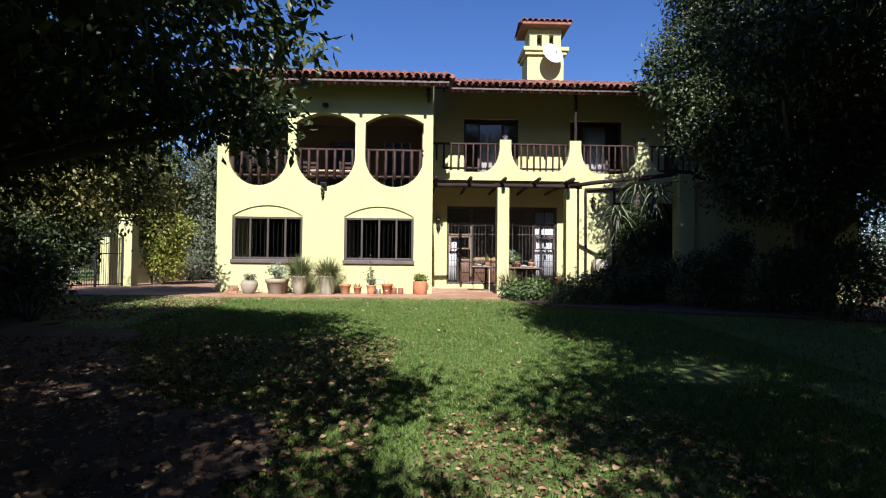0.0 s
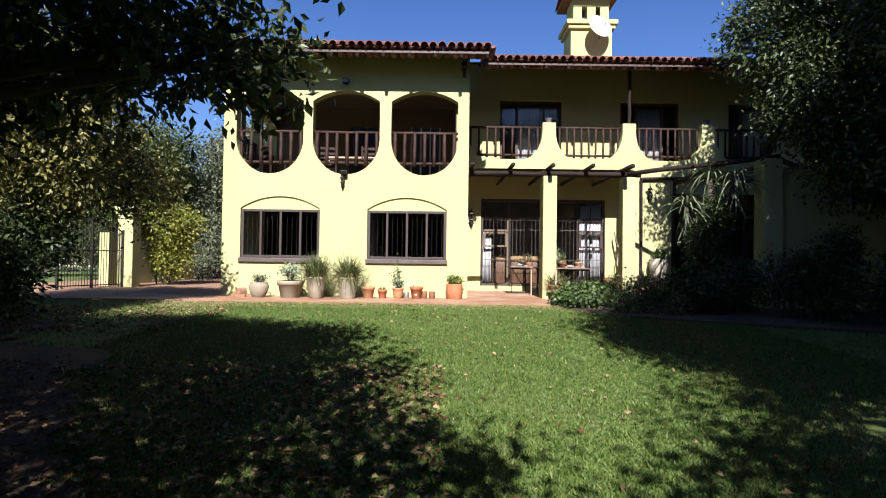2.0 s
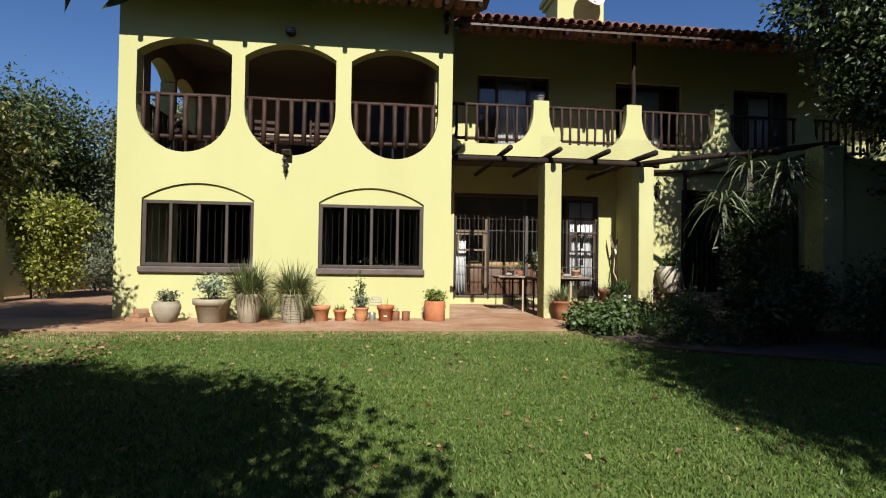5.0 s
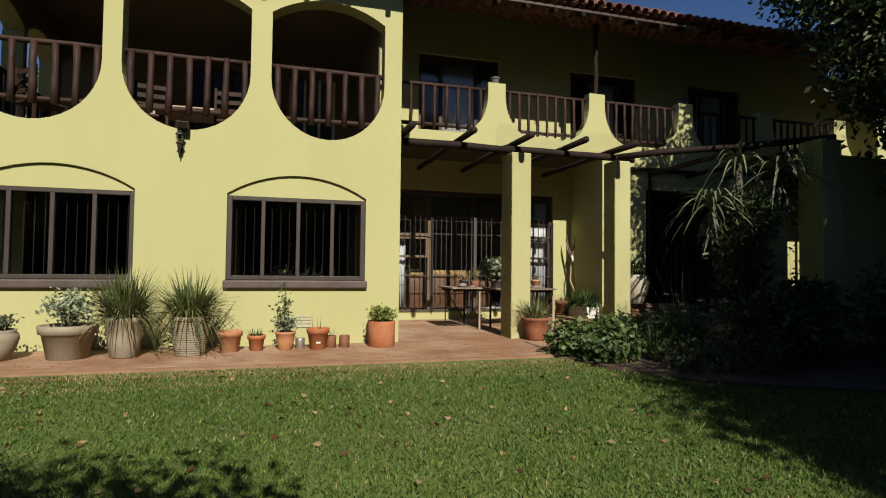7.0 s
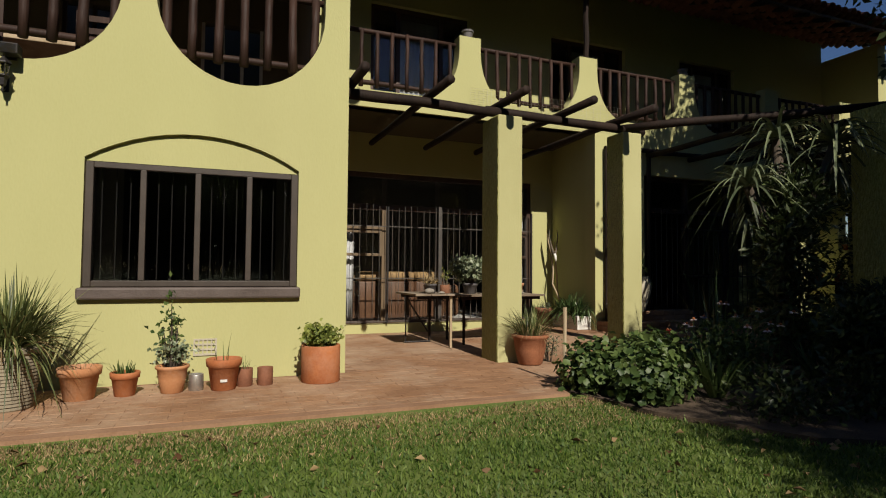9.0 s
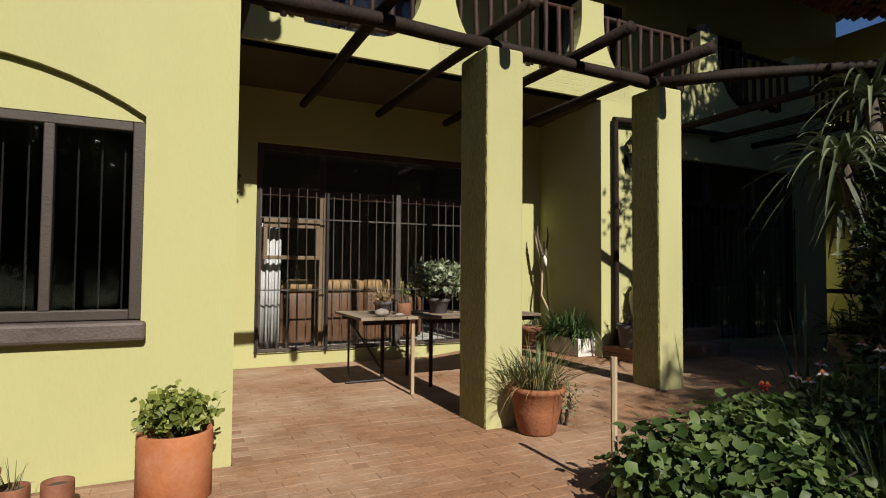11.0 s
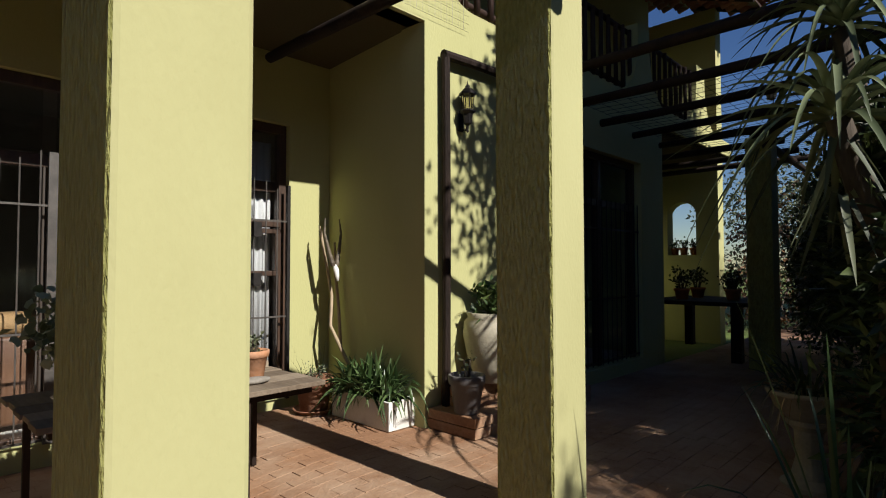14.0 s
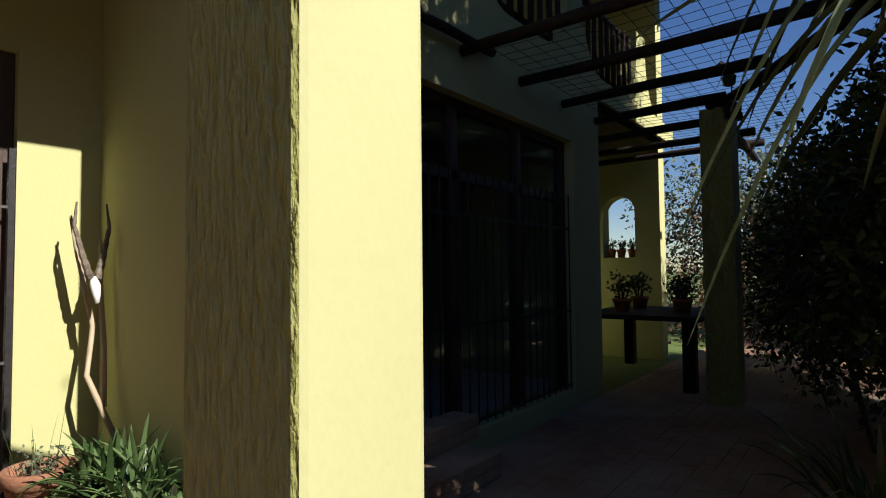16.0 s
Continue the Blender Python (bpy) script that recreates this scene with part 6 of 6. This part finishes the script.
def lawn_points(n, x0, x1, y0, y1):
    p = np.stack((g.uniform(x0, x1, n), g.uniform(y0, y1, n)), 1)
    bedline = (p[:, 0] > 1.9) & (p[:, 1] > 14.9 - 0.95 * (p[:, 0] - 1.95)) & (p[:, 1] > 13.9 - 0.45 * (p[:, 0] - 1.95))
    p = p[~bedline & (p[:, 1] < 14.36)]
    z = 0.042 * p[:, 1] - 0.02 + np.array([0.025 * noise.noise(Vector((a * 0.6, b * 0.6, 0))) for a, b in p])
    return np.column_stack((p, z))


def under_tree(x, y):
    """Where fallen leaves have smothered the turf below the low tree."""
    wob = 1.1 * noise.noise(Vector((x * 0.55, y * 0.55, 8.0))) + 0.5 * noise.noise(Vector((x * 2.1, y * 2.1, 2.0)))
    return x + wob < -0.9 - 0.75 * (y - 3.3)


bm = bmesh.new()
seen = {}
for i in range(-86, 18):
    for j in range(12, 96):
        if under_tree(i * 0.12, j * 0.12):
            vs = []
            for a, b in ((i, j), (i + 1, j), (i + 1, j + 1), (i, j + 1)):
                if (a, b) not in seen:
                    x, y = a * 0.12 + 0.03 * math.sin(7 * b + a), b * 0.12 + 0.03 * math.sin(5 * a + 2 * b)
                    seen[a, b] = bm.verts.new((x, y, 0.042 * y + 0.012 + 0.025 * noise.noise(Vector((x * 0.6, y * 0.6, 0)))))
                vs.append(seen[a, b])
            bm.faces.new(vs)
mould = part("leaf_mould", bm, LEAF_MOULD, smooth=True)
tagged(mould, "dark brown leaf mould on bare soil under the tree", "soil", kind="structure")


def lay_blades(name, n, x0, x1, y0, y1, length, width, mat=BLADE, label="short green lawn grass with dry tips"):
    p = lawn_points(n, x0, x1, y0, y1)
    # thin out where the turf is worn
    worn = np.array([noise.noise(Vector((a * 0.45, b * 0.45, 3.0))) for a, b, _ in p])
    p, worn = p[worn < 0.62 - 0.5 * g.random(len(p)) ** 3], None
    p = p[np.array([math.hypot((a - 0.95) / 1.2, (b - 3.7) / 0.9) > 0.5 + 0.6 * g.random() + noise.noise(Vector((a * 2, b * 2, 5.0))) or g.random() < 0.35 for a, b, _ in p])]
    p = p[np.array([not under_tree(a, b) or g.random() < 0.12 for a, b, _ in p])]
    w = np.stack((g.normal(0, .55, len(p)), g.normal(0, .55, len(p)), np.ones(len(p))), 1)
    L = length * g.uniform(0.5, 1.3, len(p))
    ob = part(name, leaf_mesh(name, p, w, L, np.full(len(p), width), mat, 0.15, 5), mat)
    tagged(ob, label, "grass", kind="stuff")


lay_blades("grass", 210000, -5.0, 5.0, 6.0, 14.36, 0.038, 0.0095)
lay_blades("grass", 110000, -4.0, 4.0, 2.0, 6.0, 0.042, 0.010)
lay_blades("grass", 60000, -10.0, 12.0, 2.0, 14.3, 0.055, 0.016)

lay_blades("dry_grass", 26000, -7.0, 2.2, 14.12, 14.46, 0.035, 0.006, LEAF_DRY, "straw-dry grass along the paving edge")
lay_blades("dry_grass", 6000, -4.0, 4.0, 2.5, 13.9, 0.04, 0.008, LEAF_DRY, "scattered dry blades in the lawn")


def litter(name, n, x0, x1, y0, y1, size, label):
    p = lawn_points(n, x0, x1, y0, y1) + np.array([0, 0, 0.03])
    w = np.stack((g.normal(0, 1, len(p)), g.normal(0, 1, len(p)), g.normal(0.05, .15, len(p))), 1)
    L = size * g.uniform(0.5, 1.3, len(p))
    ob = part(name, leaf_mesh(name, p, w, L, L * 0.6, LITTER, 0.35, 9), LITTER)
    tagged(ob, label, "fallen leaves", kind="stuff")


litter("fallen_leaves", 900, -5, 4, 2, 14.3, 0.065, "dry brown leaves scattered over the lawn")
litter("fallen_leaves", 16000, -9, -0.4, 2.0, 8.5, 0.06, "thick dry brown leaf litter under the tree")
litter("fallen_leaves", 1500, -8.5, -4.5, 10.2, 13.4, 0.07, "yellow-brown leaf litter at the lawn's edge")

litter("fallen_leaves", 1500, 0.0, 2.2, 3.0, 4.8, 0.05, "brown leaf litter on worn turf")
lay_blades("dry_grass", 9000, -7.0, 2.4, 13.6, 14.2, 0.038, 0.006, LEAF_DRY, "thin straw-dry grass near the paving edge")

# ---- paving ----
PIECE = bpy.data.meshes.new("paver")
pb2 = box(-0.110, 0.110, -0.0541, 0.0541, -0.05, 0.0, 0.0)
bmesh.ops.bevel(pb2, geom=[e for e in pb2.edges if all(v.co.z > -0.01 for v in e.verts)], offset=0.0018, segments=1, affect='EDGES')
pb2.to_mesh(PIECE)
pb2.free()
PIECE.materials.append(BRICK)
pav = part("pavement", panel([(-14, 14.42), (1.95, 14.42), (2.05, 14.9), (2.5, 15.12), (4.4, 15.75), (5.9, 15.45), (30, 15.45), (30, 18.19), (10.11, 18.19), (10.11, 20.19), (5.155, 20.19), (5.155, 19.79), (0.195, 19.79), (0.195, 16.14), (-6.01, 16.14), (-6.01, 40), (-14, 40)], [], 0.3, Matrix.Translation((0, 0, 0.0)) @ Matrix.Translation((0, 0, 0.632 - 0.15 - 0.003))), MORTAR)
tagged(pav, "terracotta brick paving with sandy joints", "paving", kind="structure")


def paver_z(x, y):
    return floor_z(x, y) - 0.006 + 0.003 * noise.noise(Vector((x * 3, y * 3, 1)))


near, rest = [], []
rr = random.Random(3)


def allowed(x, y):
    if y < 14.5 or y > 19.72:
        return False
    if x < 0.32 and y > 16.08:
        return x < -6.12 and y < 17.6
    if x > 1.85 and y < 15.0 + 0.3 * (x - 1.9) and x < 4.5:
        return False
    if x >= 4.5 and y < 15.55:
        return False
    if x > 5.1 and y > 18.1:
        return False
    return True


bed_bm = bmesh.new()
corner = {}
for i in range(62):
    for j in range(24):
        x, y = 2.8 + 0.18 * i, 15.0 + 0.2 * j
        if allowed(x + 0.09, y + 0.1) and allowed(x + 0.09, y) and allowed(x + 0.09, y + 0.2):
            quad = []
            for a, b in ((i, j), (i + 1, j), (i + 1, j + 1), (i, j + 1)):
                if (a, b) not in corner:
                    corner[a, b] = bed_bm.verts.new((2.8 + 0.18 * a, 15.0 + 0.2 * b, floor_z(2.8 + 0.18 * a, 15.0 + 0.2 * b) - 0.014))
                quad.append(corner[a, b])
            bed_bm.faces.new(quad)
bmesh.ops.solidify(bed_bm, geom=bed_bm.faces, thickness=0.12)
part("mortar_bed", bed_bm, MORTAR, pav)
row = 0
y = 14.485
while y < 19.8:
    x = -8.0 + (0.111 if row % 2 else 0)
    while x < 14:
        if allowed(x, y):
            m = pose(x + rr.uniform(-.002, .002), y + rr.uniform(-.002, .002), paver_z(x, y) + rr.uniform(-.0015, .0015), rr.uniform(-.3, .3) + math.degrees(math.atan((floor_z(x, y + 0.05) - floor_z(x, y - 0.05)) / 0.1)), rr.uniform(-.25, .25) - math.degrees(math.atan((floor_z(x + 0.05, y) - floor_z(x - 0.05, y)) / 0.1)), rr.uniform(-.7, .7))
            (near if 0.4 < x < 3.4 and 14.6 < y < 16.9 and len(near) < 300 else rest).append(m)
        x += 0.222
    y += 0.110
    row += 1
for m in near:
    o = new("paver", PIECE)
    o.parent, o.matrix_basis = pav, m


def joined(name, mesh, mats, mat, parent, kind="stuff"):
    """Many copies of one small mesh, merged into a single part."""
    n, k = len(mats), len(mesh.vertices)
    co = np.empty(k * 3)
    mesh.vertices.foreach_get("co", co)
    co = np.column_stack((co.reshape(-1, 3), np.ones(k)))
    v = np.concatenate([(co @ np.array(m).T)[:, :3] for m in mats])
    polys = [tuple(p.vertices) for p in mesh.polygons]
    faces = [tuple(i * k + q for q in p) for i in range(n) for p in polys]
    me = bpy.data.meshes.new(name)
    me.from_pydata(v.tolist(), [], faces)
    o = part(name, me, mat, parent)
    o["kind"] = kind
    return o


joined("paving_rest", PIECE, rest, BRICK_REST, pav)

# ---- roof tiles ----
tb = barrel()
TMESH = bpy.data.meshes.new("roof_tile")
tb.to_mesh(TMESH)
tb.free()
TMESH.materials.append(TILE)
tiles_rest = []
count = 0
for x0, x1, ye, ze in ((FX0 - 0.52, FX1 + 0.45, 15.17, 6.64), (FX1 + 0.52, WX1 + 0.35, 17.52, 7.22)):
    nx = int((x1 - x0) / 0.215)
    for r in range(9):
        for i in range(nx + 1):
            x = x0 + 0.215 * i
            yy = ye + 0.36 * math.cos(radians(20)) * r
            zz = ze + 0.36 * math.sin(radians(20)) * r
            j = (rr.uniform(-.008, .008), rr.uniform(-.02, .02), rr.uniform(-.6, .6))
            m = pose(x + j[0], yy + j[1], zz - 0.01, 18.5, 0, j[2])
            if r < 2:
                o = new("roof_tile", TMESH)
                o.parent, o.matrix_basis = house, m
            else:
                tiles_rest.append(m)
            under = pose(x + 0.1075, yy + (0.10 if r == 0 else 0.03) + j[1], zz + (0.06 if r == 0 else 0.035), 18.5, 180, 0)
            tiles_rest.append(under)
joined("tiling_rest", TMESH, tiles_rest, TILE_REST, house)
